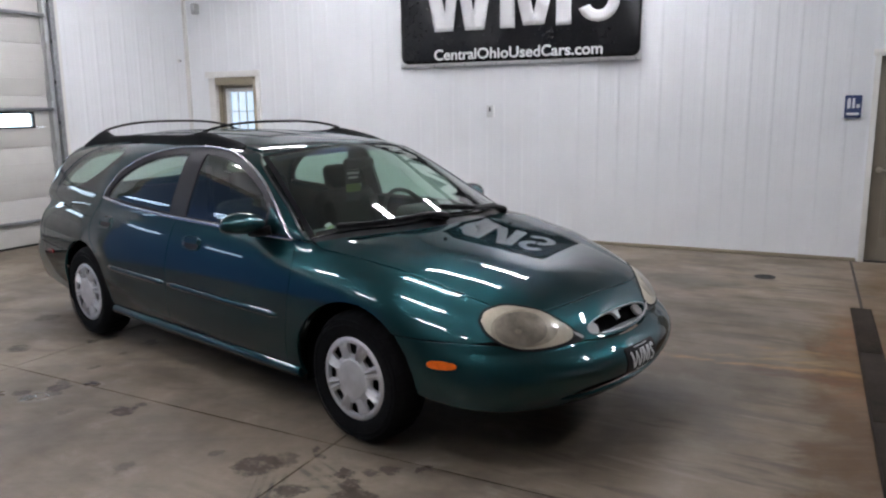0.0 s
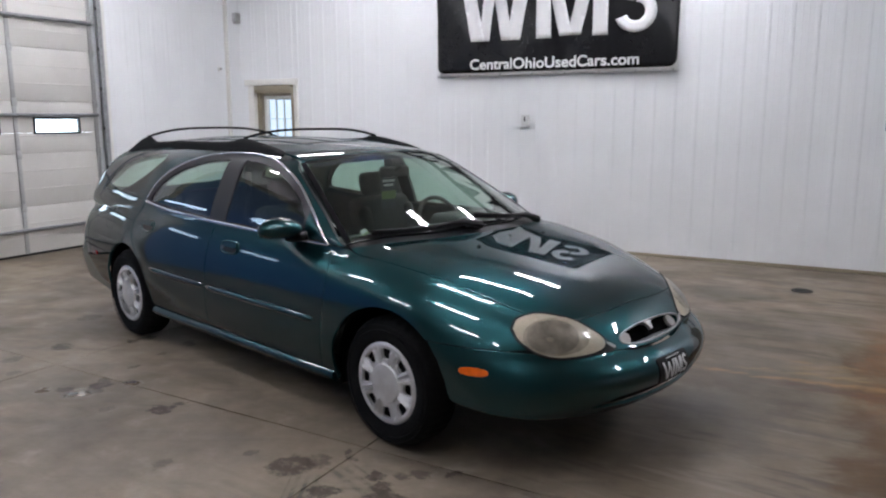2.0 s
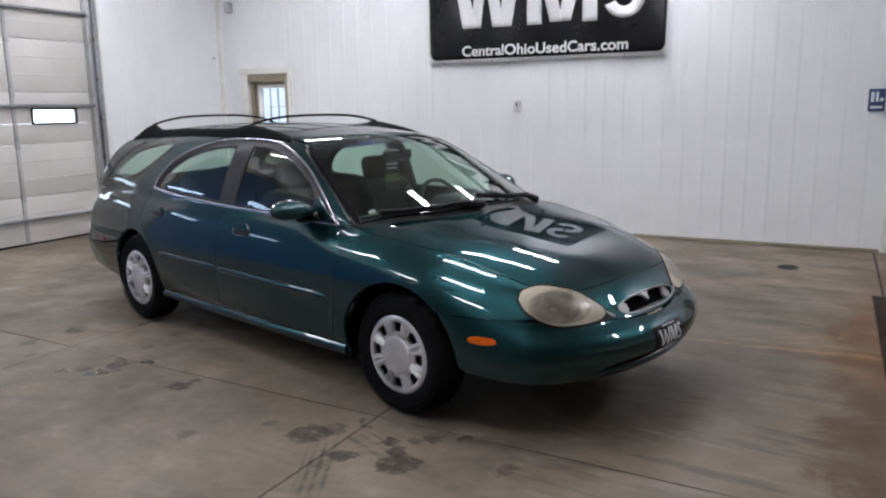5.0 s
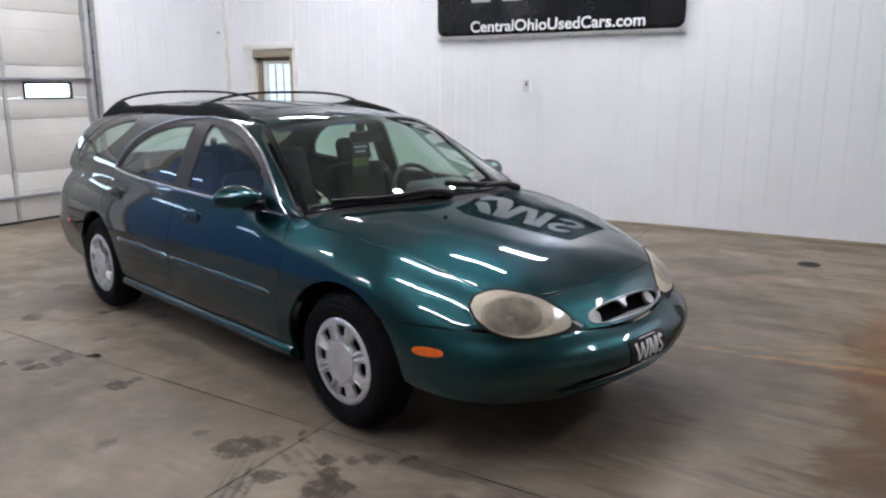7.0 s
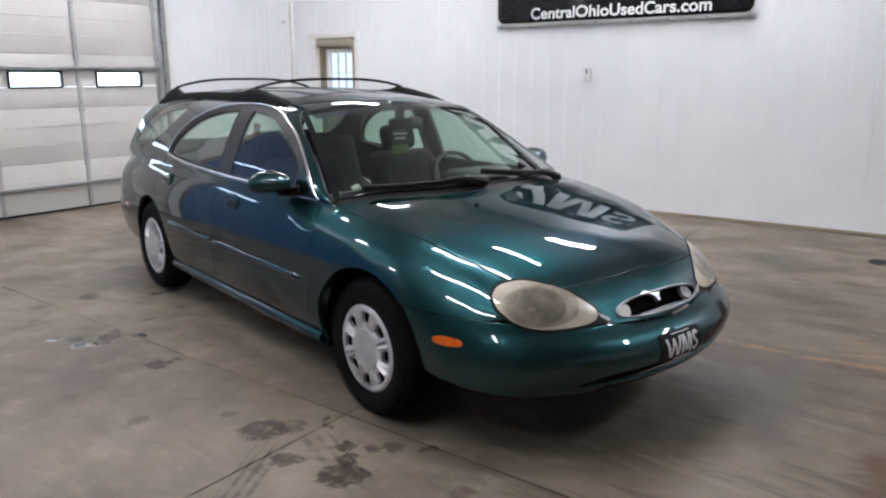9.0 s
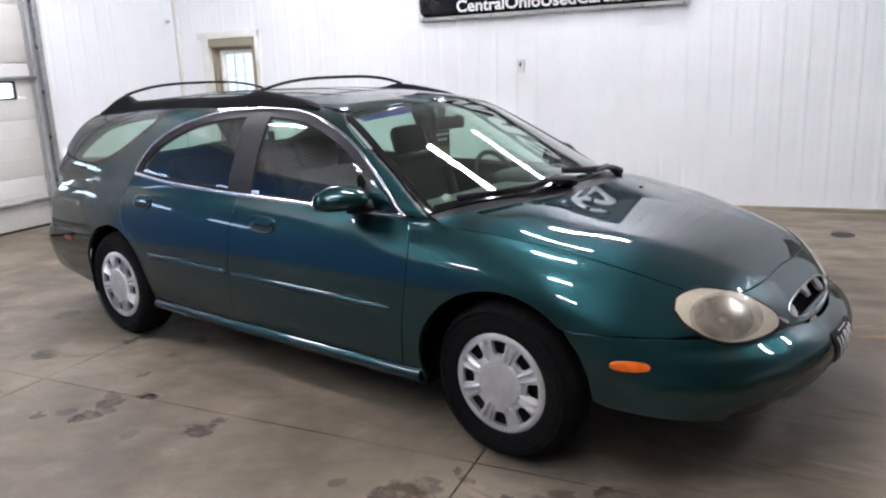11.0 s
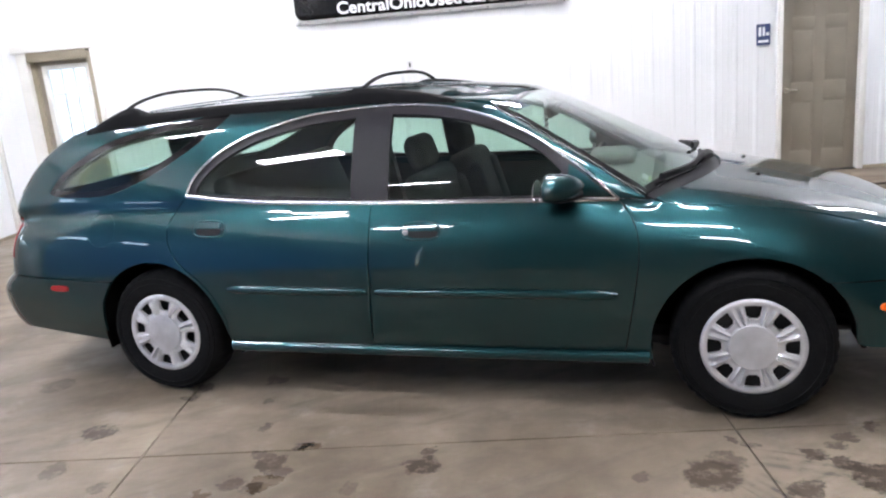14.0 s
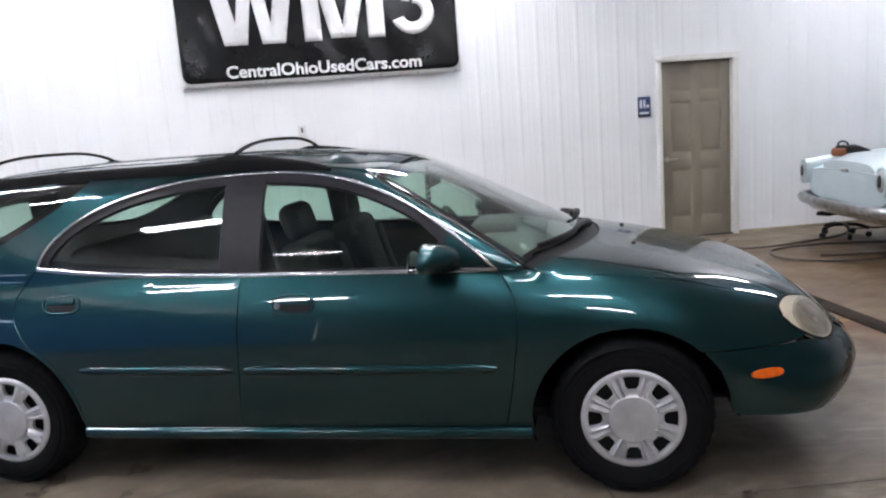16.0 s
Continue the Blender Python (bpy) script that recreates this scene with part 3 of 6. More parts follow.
def cut(name, kind, outline, mat, parent, label="", holes=(), step=.035, lift=0., lip=.014, mirror=False, two=False):
    """A panel of the body's skin inside an outline in panel coordinates, with its edges turned in. lift: metres off the skin."""
    unit = np.array([DEGREE, 1.]) if kind in ("front", "rear") else np.ones(2)
    loops = [dense(np.asarray(o, float) * unit, step * .6) for o in (outline, *holes)]
    lo, hi = loops[0].min(0), loops[0].max(0)
    g = np.stack(np.meshgrid(np.arange(lo[0] + step / 2, hi[0], step), np.arange(lo[1] + step / 2, hi[1], step)), -1).reshape(-1, 2)
    g = g[inside(loops[0], g)]
    for loop in loops:
        if len(g):
            g = g[near(loop, g) > step * .45]
    pts, edges = [], []
    for loop in loops:
        k = len(pts)
        edges += [(k + i, k + (i + 1) % len(loop)) for i in range(len(loop))]
        pts += list(loop)
    pts += list(g)
    v2, _, tris, *_ = delaunay_2d_cdt([Vector(p) for p in pts], edges, [], 0, 1e-6)
    v2 = np.array([tuple(v) for v in v2])
    tris = np.array([f for f in tris if len(f) == 3])
    mid = v2[tris].mean(1)
    keep = inside(loops[0], mid)
    for loop in loops[1:]:
        keep &= ~inside(loop, mid)
    tris = tris[keep]
    p = onto(kind, v2[:, 0] / unit[0], v2[:, 1])
    nrm = skin_normal(p)
    p = p + nrm * lift
    fn = np.cross(p[tris[:, 1]] - p[tris[:, 0]], p[tris[:, 2]] - p[tris[:, 0]])
    flip = (fn * nrm[tris].mean(1)).sum(1) < 0
    tris[flip] = tris[flip][:, ::-1]
    verts, norms, faces = list(p), list(nrm), [tuple(f) for f in tris]
    if lip:
        owner = {}
        for f in faces:
            for i in range(3):
                owner[(f[i], f[(i + 1) % 3])] = True
        rim = [(a, b) for a, b in owner if (b, a) not in owner]
        outward = {}
        for a, b in rim:
            o = np.cross(p[b] - p[a], nrm[a])
            o = o / max(np.linalg.norm(o), 1e-9)
            outward[a], outward[b] = outward.get(a, 0) + o, outward.get(b, 0) + o
        ring1, ring2 = {}, {}
        for a, o in outward.items():
            o = o / max(np.linalg.norm(o), 1e-9)
            ring1[a] = len(verts)
            verts.append(p[a] + o * .002 - nrm[a] * .003)
            s = nrm[a] * .5 + o
            norms.append(s / np.linalg.norm(s))
            ring2[a] = len(verts)
            verts.append(p[a] + o * .002 - nrm[a] * (.003 + lip))
            norms.append(o)
        for a, b in rim:
            faces += [(b, a, ring1[a], ring1[b]), (ring1[b], ring1[a], ring2[a], ring2[b])]
    verts, norms = np.array(verts), np.array(norms)
    made = []
    for sign in ((1, -1) if two else ((-1,) if mirror else (1,))):
        m = np.array([1, sign, 1])
        me = mesh_from(name, verts * m, faces if sign > 0 else [f[::-1] for f in faces], mat, True)
        me.normals_split_custom_set_from_vertices([tuple(v) for v in norms * m])
        ob = new(name, me)
        ob.parent = parent
        made.append(tagged(ob, label))
    return made if two else made[0]


def strip(name, points, width, height, mat, parent, label="", two=False, lift=0., kind="right", taper=False):
    """A raised moulding along a line of the skin, given in panel coordinates."""
    q = np.asarray(points, float)
    p = onto(kind, q[:, 0], q[:, 1])
    nrm = skin_normal(p)
    along = np.gradient(p, axis=0)
    across = np.cross(along, nrm)
    across /= np.linalg.norm(across, axis=1, keepdims=True)
    shape = [(-.5, -.6), (-.5, .45), (-.32, .85), (0, 1), (.32, .85), (.5, .45), (.5, -.6)]
    verts, faces, k = [], [], len(shape)
    for i in range(len(p)):
        fade = min(1.0, .5 + .25 * min(i, len(p) - 1 - i)) if taper else 1.0
        for a, b in shape:
            verts.append(p[i] + across[i] * a * width * fade + nrm[i] * (lift + b * height * fade))
    for i in range(len(p) - 1):
        for j in range(k - 1):
            faces.append((i * k + j, i * k + j + 1, (i + 1) * k + j + 1, (i + 1) * k + j))
    faces += [tuple(range(k)), tuple(range((len(p) - 1) * k, len(p) * k))]
    made = []
    for sign in ((1, -1) if two else (1,)):
        bm = bmesh.new()
        vs = [bm.verts.new((v[0], v[1] * sign, v[2])) for v in verts]
        for f in faces:
            bm.faces.new([vs[i] for i in f])
        made.append(part(name, bm, mat, parent, label, 50))
    return made if two else made[0]


# ---- the shop: floor slabs, ribbed steel walls, ceiling ----
WEST, EAST, SOUTH, NORTH = -6.5, 10.0, -15.0, 5.77
RIB = .2286


def ribbed(length, height, pitch=RIB, depth=.0044):
    """A steel liner sheet: major ribs with two shallow ones between, in the x-z plane, its face towards -y."""
    prof, x = [], 0.0
    while x < length - .001:
        for a, d in ((.0, 0), (.018, 1), (.042, 1), (.06, 0), (.105, 0), (.111, .25), (.119, .25), (.125, 0), (.165, 0), (.171, .25), (.179, .25), (.185, 0)):
            if x + a < length:
                prof.append((x + a, -depth * d))
        x += pitch
    prof.append((length, 0))
    verts = [(a, b, 0) for a, b in prof] + [(a, b, height) for a, b in prof] + [(a, .06, 0) for a in (0, length)] + [(a, .06, height) for a in (0, length)]
    k = len(prof)
    faces = [(i, i + 1, k + i + 1, k + i) for i in range(k - 1)]
    b = 2 * k
    faces += [(b + 1, b, b + 2, b + 3), (0, k, b + 2, b), (k - 1, b + 1, b + 3, 2 * k - 1)]
    return verts, faces


sheet_meshes = {}


def sheets(parent, place, length, z0, z1):
    """Covers a stretch of wall with sheets 0.914 m wide; place(s, z) gives the pose of a sheet's lower corner."""
    s = 0.0
    while s < length - .01:
        w = min(4 * RIB, length - s)
        key = (round(w, 3), round(z1 - z0, 3))
        if key not in sheet_meshes:
            sheet_meshes[key] = mesh_from("wall_sheet", *ribbed(w, z1 - z0), WALL)
        ob = new("wall_sheet", sheet_meshes[key])
        ob.parent = parent
        ob.matrix_world = place(s, z0)
        s += 4 * RIB


def wall_thing(name, label):
    return thing(name, label, "wall", kind="structure")


floor = thing("floor", "sealed grey-brown concrete shop floor with oil drips and rust stains", "floor", kind="structure")
xs, ys = [WEST, -5.02, -2.565, -.09, 2.31, 4.7, EAST], [SOUTH, -9.8, -4.9, -2.43, -.065, NORTH]


def joint_y(x, k):
    """The cross joints run a little askew to the walls."""
    return ys[k] - (.036 * (x + .1) if 0 < k < len(ys) - 1 else 0)


for i, (x0, x1) in enumerate(zip(xs, xs[1:])):
    for k in range(len(ys) - 1):
        ga, gb, g = (.012 if i == 4 else .004), (.012 if i == 3 else .004), .004
        bm = bmesh.new()
        ring = [(x0 + ga, joint_y(x0, k) + g), (x1 - gb, joint_y(x1, k) + g), (x1 - gb, joint_y(x1, k + 1) - g), (x0 + ga, joint_y(x0, k + 1) - g)]
        low, top = [[bm.verts.new((x, y, z)) for x, y in ring] for z in (-.12, 0)]
        bm.faces.new(top)
        bm.faces.new(low[::-1])
        for j in range(4):
            bm.faces.new((low[j], low[(j + 1) % 4], top[(j + 1) % 4], top[j]))
        part("concrete_slab", bm, CONCRETE, floor, smooth=0)
part("joint_bed", box((EAST - WEST, SOUTH * -1 + NORTH, .1), ((EAST + WEST) / 2, (SOUTH + NORTH) / 2, -.058)), FILLER, floor, "dark dirt in the saw-cut joints", 0)

# north wall: exterior door, restroom door
wall_north = wall_thing("wall_north", "white ribbed steel liner wall with two doors")
D1, D2, DH = (-5.99, -5.20), (2.41, 3.265), 2.05
for a, b, z0, z1 in ((WEST, D1[0], 0, CEILING), (D1[0], D1[1], DH, CEILING), (D1[1], D2[0], 0, CEILING), (D2[0], D2[1], DH, CEILING), (D2[1], EAST, 0, CEILING)):
    sheets(wall_north, lambda s, z, a=a: pose(a + s, NORTH, z), b - a, z0, z1)
# west wall: overhead door
wall_west = wall_thing("wall_west", "white ribbed steel liner wall beside the overhead door")
GY0, GY1, GH = .35, 3.46, 3.05
OY0, OY1, OH = -7.4, .05, 3.2      # open doorway
for a, b, z0, z1 in ((SOUTH, OY0, 0, CEILING), (OY0, OY1, OH, CEILING), (OY1, GY0, 0, CEILING), (GY0, GY1, GH, CEILING), (GY1, NORTH, 0, CEILING)):
    sheets(wall_west, lambda s, z, a=a: pose(WEST, a + s, z, 0, 0, 90), b - a, z0, z1)
wall_south = wall_thing("wall_south", "white ribbed steel liner wall")
verts, faces = ribbed(EAST - WEST, CEILING)
ob = new("wall_face", mesh_from("wall_face", verts, faces, WALL))
ob.parent, ob.matrix_world = wall_south, pose(EAST, SOUTH, 0, 0, 0, 180)
wall_east = wall_thing("wall_east", "white ribbed steel liner wall")
verts, faces = ribbed(NORTH - SOUTH, CEILING)
ob = new("wall_face", mesh_from("wall_face", verts, faces, WALL))
ob.parent, ob.matrix_world = wall_east, pose(EAST, NORTH, 0, 0, 0, -90)
tagged(part("ceiling", box((EAST - WEST + .3, NORTH - SOUTH + .3, .1), ((EAST + WEST) / 2, (NORTH + SOUTH) / 2, CEILING + .05)), CEIL, None, "white steel ceiling liner", 0), category="ceiling", kind="structure")

base = thing("baseboard", "thin tan base strip along the wall foot", "baseboard", kind="structure")
for a, b in ((WEST, D1[0] - .09), (D1[1] + .09, D2[0] - .06), (D2[1] + .06, EAST)):
    part("base_strip", box((b - a, .022, .035), ((a + b) / 2, NORTH - .022, .0175), .004), JAMB_TAN, base)
part("base_strip", box((.022, NORTH - GY1 - .1, .035), (WEST + .022, (NORTH + GY1) / 2, .0175), .004), JAMB_TAN, base)
# white corner trim where two walls meet
tagged(part("trim", box((.05, .05, CEILING), (WEST + .02, NORTH - .02, CEILING / 2), .004), WHITE_TRIM, None, "white corner trim"), category="trim", kind="structure")

# outside: a sheet of pale ground in daylight
tagged(part("ground", box((160, 160, .1), (0, 0, -.4)), material("pale_gravel", (.42, .41, .39), .9, grain=.3, grain_scale=8, stain=.2, stain_scale=.4), None, "pale gravel yard outside", 0), category="ground", kind="structure")


tagged(part('backdrop', box((1.6, .02, 2.4), (-5.6, NORTH + .75, 1.2)), glowing('bright_overcast', (.66, .82, 1.0), .85), None, 'bright overcast daylight outside', 0), category='backdrop', kind='structure')
tagged(part('backdrop', box((.02, 3.6, 3.0), (WEST - .6, 2.0, 1.7)), glowing('bright_overcast_west', (.72, .86, 1.0), 5.0), None, 'bright overcast daylight outside', 0), category='backdrop', kind='structure')
tagged(part('backdrop', box((.02, 9.6, 4.6), (WEST - 1.0, (OY0 + OY1) / 2 - .2, 1.9)), dusk_glow(), None, 'blue daylight outside the open doorway', 0), category='backdrop', kind='structure')
# unseen glowing strips, added only for the pale streaks reflected along the wagon's doors
STREAK_GLOW = glowing('pale_blue_glow', (.50, .72, 1.0), 5.5)
for y in (-.45, -1.75):
    tagged(part('backdrop', box((.02, .6, .13), (WEST - .95, y, 2.16)), STREAK_GLOW, None, 'added glowing strip outside that draws a pale streak on the car paint', 0), category='backdrop', kind='structure')


# ---- exterior door with a half window ----
def exterior_door():
    d = thing("door_1", "tan steel exterior door with a white-framed nine-light window", "door", kind="structure")
    x0, x1 = D1
    y = NORTH
    bm = None
    for a, b in ((x0 - .09, x0 + .025), (x1 - .025, x1 + .035)):
        bm = box((b - a, .14, DH), ((a + b) / 2, y + .03, DH / 2), .004, bm=bm)
    bm = box((x1 - x0 + .17, .16, .085), ((x0 + x1) / 2 - .045, y + .015, DH + .045), .004, bm=bm)
    part("jamb", bm, WHITE_TRIM, d, "white-painted jamb")
    part("inner_jamb", box((.05, .1, DH - .03), (x0 + .05, y + .075, DH / 2 - .015), .003), JAMB_TAN, d)
    part("inner_jamb", box((.045, .155, DH - .03), (x1 - .047, y + .034, DH / 2 - .015), .003), JAMB_TAN, d)
    part("head_stop", box((x1 - x0 - .10, .155, .11), ((x0 + x1) / 2 - .02, y + .034, DH - .050), .003), JAMB_TAN, d)
    wx0, wx1, wz0, wz1 = x0 + .155, x1 - .13, 1.0, 1.875
    yy, th = y + .09, .045
    leaf = part("leaf", join(join(join(box((wx0 - x0 - .075, th, DH - .08), ((x0 + .075 + wx0) / 2, yy, DH / 2 - .035), .002),
                box((x1 - .03 - wx1, th, DH - .08), ((wx1 + x1 - .03) / 2, yy, DH / 2 - .035), .002)),
                box((wx1 - wx0, th, wz0 - .01), ((wx0 + wx1) / 2, yy, wz0 / 2), .002)), box((wx1 - wx0, th, DH - .075 - wz1), ((wx0 + wx1) / 2, yy, (wz1 + DH - .075) / 2), .002)), DOOR_TAN, d)
    bm = None
    for a, b, c, e in ((wx0 - .025, wx0 + .03, wz0 - .025, wz1 + .025), (wx1 - .03, wx1 + .025, wz0 - .025, wz1 + .025)):
        bm = box((b - a, .07, e - c), ((a + b) / 2, yy, (c + e) / 2), .006, bm=bm)
    for c in (wz0, wz1):
        bm = box((wx1 - wx0 - .03, .066, .055), ((wx0 + wx1) / 2, yy, c), .006, bm=bm)
    part("window_frame", bm, WHITE_TRIM, d, "white window frame")
    for k in (1, 2):
        x = wx0 + .03 + (wx1 - wx0 - .06) * k / 3
        part("muntin", box((.018, .03, wz1 - wz0 - .05), (x, yy, (wz0 + wz1) / 2), .003), WHITE_TRIM, d)
        z = wz0 + .03 + (wz1 - wz0 - .06) * k / 3
        part("muntin", box((wx1 - wx0 - .05, .028, .018), ((wx0 + wx1) / 2, yy, z), .003), WHITE_TRIM, d)
    g = part("pane", box((wx1 - wx0 - .04, .006, wz1 - wz0 - .04), ((wx0 + wx1) / 2, yy + .005, (wz0 + wz1) / 2)), CLEAR_GLASS, d, smooth=0)
    g.visible_shadow = False
    part("door_knob", lathe([(0, -.07), (.02, -.068), (.028, -.05), (.022, -.035), (.01, -.03), (.01, -.008), (.03, -.005), (.03, 0)], 20, turn=Matrix.Translation((x1 - .1, yy - .022, .95))), BRASS, d, "nickel knob")
    return d


exterior_door()


# ---- restroom door: six raised panels ----
def restroom_door():
    d = thing("door_2", "closed taupe six-panel restroom door in a white jamb", "door", kind="structure")
    x0, x1 = D2
    y = NORTH
    bm = box((.05, .14, DH), (x0 - .015, y + .03, DH / 2), .004)
    bm = box((.07, .14, DH), (x1 + .03, y + .03, DH / 2), .004, bm=bm)
    bm = box((x1 - x0 + .14, .145, .06), ((x0 + x1) / 2 + .01, y + .028, DH + .02), .004, bm=bm)
    part("jamb", bm, WHITE_TRIM, d, "white-painted jamb")
    lx0, lx1, lz0, lz1 = x0 + .012, x1 - .008, .012, DH - .012
    yy = y + .05
    w = lx1 - lx0
    cols = [(lx0 + .115, lx0 + w / 2 - .055), (lx0 + w / 2 + .055, lx1 - .115)]
    rows = [(.24, .80), (1.0, 1.58), (1.70, 1.93)]
    xs_ = [lx0, cols[0][0], cols[0][1], cols[1][0], cols[1][1], lx1]
    zs_ = [lz0, rows[0][0], rows[0][1], rows[1][0], rows[1][1], rows[2][0], rows[2][1], lz1]
    bm = None
    for i in (0, 2, 4):
        bm = box((xs_[i + 1] - xs_[i], .04, lz1 - lz0), ((xs_[i] + xs_[i + 1]) / 2, yy, (lz0 + lz1) / 2), .004, bm=bm)
    for j in (0, 2, 4, 6):
        for i in (1, 3):
            bm = box((xs_[i + 1] - xs_[i] + .006, .039, zs_[j + 1] - zs_[j]), ((xs_[i] + xs_[i + 1]) / 2, yy, (zs_[j] + zs_[j + 1]) / 2), .004, bm=bm)
    leaf = part("leaf", bm, DOOR_TAN, d)
    for a, b in cols:
        for c, e in rows:
            bm = box((b - a + .004, .014, e - c + .004), ((a + b) / 2, yy - .006, (c + e) / 2))
            bm = box((b - a - .05, .02, e - c - .05), ((a + b) / 2, yy - .0075, (c + e) / 2), .006, bm=bm)
            part("panel", bm, DOOR_TAN, leaf)
    part("door_lever", join(lathe([(0, -.05), (.012, -.05), (.012, -.012), (.03, -.01), (.03, 0)], 16, turn=Matrix.Translation((lx0 + .065, yy - .02, .93))),
                             tube([(lx0 + .065, yy - .062, .93), (lx0 + .10, yy - .066, .93), (lx0 + .17, yy - .062, .928)], .009)), BRASS, d, "nickel lever")
    part("threshold", box((x1 - x0, .12, .012), ((x0 + x1) / 2, y + .03, .008), .004), FILLER, d)
    return d


restroom_door()


# ---- overhead door on the west wall ----
def overhead_door():
    g = thing("garage_door", "cream sectional overhead steel door with small windows", "garage door", kind="structure")
    x = WEST - .01
    heights = [0.01, .57, 1.18, 1.775, 2.38, GH + .03]
    for k, (a, b) in enumerate(zip(heights, heights[1:])):
        cutouts = []
        if k == 2:
            c = GY1 - .56
            while c > GY0 + .3:
                cutouts.append(c)
                c -= 1.0
        own = None
        th = .045
        if cutouts:
            w0, w1, hw = 1.415, 1.575, .28
            own = box((th, GY1 - GY0, w0 - a - .004), (x, (GY0 + GY1) / 2, (a + w0 - .004) / 2), .006)
            own = box((th, GY1 - GY0, b - .004 - w1), (x, (GY0 + GY1) / 2, (b - .004 + w1) / 2), .006, bm=own)
            edges_ = [GY1] + [v for c in cutouts for v in (c + hw, c - hw)] + [GY0]
            for y1, y0 in zip(edges_[::2], edges_[1::2]):
                own = box((th, y1 - y0, w1 - w0 + .004), (x, (y0 + y1) / 2, (w0 + w1) / 2), bm=own)
        else:
            own = box((th, GY1 - GY0, b - a - .006), (x, (GY0 + GY1) / 2, (a + b) / 2), .006)
        # shallow pressed grooves along the section
        for z in (a + .2, b - .2):
            if not cutouts or z < 1.40:
                own = box((.006, GY1 - GY0 - .1, .016), (x + th / 2, (GY0 + GY1) / 2, z), .002, bm=own)
        sec = part("door_section", own, GARAGE, g)
        if k:
            part("seam_seal", box((.02, GY1 - GY0, .06), (x - .014, (GY0 + GY1) / 2, a), .003), GARAGE, sec)
        for c in cutouts:
            fr = None
            for dy, dz, sy, sz in ((0, .085, .6, .024), (0, -.085, .6, .024), (.29, 0, .024, .19), (-.29, 0, .024, .19)):
                fr = box((.03, sy, sz), (x + .026, c + dy, 1.495 + dz), .006, bm=fr)
            part("window_frame", fr, TRIM_BLACK, sec, "dark window frame")
            gl = part("pane", box((.006, .56, .16), (x, c, 1.495)), CLEAR_GLASS, sec, smooth=0)
            gl.visible_shadow = False
        # hinge stiles
        s = GY1 - .035
        while s > GY0:
            part("stile", box((.012, .05, b - a - .03), (x + .03, s, (a + b) / 2), .003), STILE_GREY, sec, "grey steel stile")
            part("hinge", box((.02, .06, .09), (x + .036, s, b - .01), .004), STILE_GREY, sec, "steel hinge")
            s -= 1.04 if s > 3 else 1.0
    for z in (.30, 1.62, 2.72):
        part("strut", box((.045, GY1 - GY0 - .02, .040), (x + .050, (GY0 + GY1) / 2, z), .012), GALV, g, "grey steel strut")
    part("bottom_seal", box((.05, GY1 - GY0, .03), (x, (GY0 + GY1) / 2, .014), .008), RUBBER, g)
    bm = box((.09, .012, GH), (x + .10, GY1 + .055, GH / 2 + .02), .002)
    bm = box((.012, .06, GH), (x + .145, GY1 + .03, GH / 2 + .02), .002, bm=bm)
    bm = box((.04, .030, GH), (x + .045, GY1 + .072, GH / 2 + .02), .003, bm=bm)
    part("track", bm, GALV, g, "galvanised vertical track")
    for z in np.arange(.3, 3.0, .48):
        part("track_bracket", box((.07, .04, .05), (x + .070, GY1 + .070, z), .004), GALV, g)
        part("roller", lathe([(0, -.02), (.024, -.018), (.026, 0), (.024, .018), (0, .02)], 14, turn=Matrix.Translation((x + .12, GY1 + .025, z + .2))), DARK_STEEL, g)
    bm = box((.02, .09, GH + .1), (WEST + .012, GY1 + .15, GH / 2), .003)
    part("casing", bm, WHITE_TRIM, g, "white steel casing")


overhead_door()
bm = None
for y in (OY0 - .03, OY1 + .03):
    bm = box((.12, .07, OH), (WEST, y, OH / 2), .004, bm=bm)
bm = box((.12, OY1 - OY0 + .13, .07), (WEST, (OY0 + OY1) / 2, OH + .035), .004, bm=bm)
tagged(part('doorway_casing', bm, JAMB_TAN, None, 'tan casing round the open doorway'), category='trim', kind='structure')


# ---- lamps: strip fixtures under the ceiling ----
def strip_lamp(m):
    """A surface lamp, 1.25 m long, with a wrap-round diffuser."""
    f = thing("ceiling_light", "white fluorescent wrap-round light on the ceiling, lit", "ceiling light", group="ceiling lights")
    part("housing", box((1.26, .25, .05), (0, 0, .04), .012), HOUSING, f)
    part("diffuser", box((1.20, .19, .04), (0, 0, .004), .012), TUBE, f, "lit prismatic diffuser")
    for y in (-.112, .112):
        part("side_rail", box((1.26, .022, .07), (0, y, .018), .006), HOUSING, f)
    for x in (-.625, .625):
        part("end_cap", box((.03, .24, .07), (x, 0, .01), .012), PLASTIC_WHITE, f)
    f.matrix_world = m
    return f


LAMPS = [(x, y) for y in (5.0, 2.8, .45, -1.97, -4.45) for x in (-5.05, -.05, 4.95)]
# unseen lamp, shifted off its row to brighten the middle of the north wall
LAMPS[0] = (-3.7, 4.3)
LAMPS = [(x, y) for x, y in LAMPS if x < 4 or y > 1]
first = strip_lamp(pose(*LAMPS[0], CEILING - .067))
for x, y in LAMPS[1:]:
    copy_thing(first, pose(x, y, CEILING - .067))


# ---- banner on the north wall ----
def wave(x, z):
    return .010 * math.sin(3.1 * x + 2.2 * z) + .006 * math.sin(7.3 * x - 4.1 * z + 1) + .006 * math.sin(13 * x + 7 * z) + .0025 * math.sin(29 * x - 17 * z)


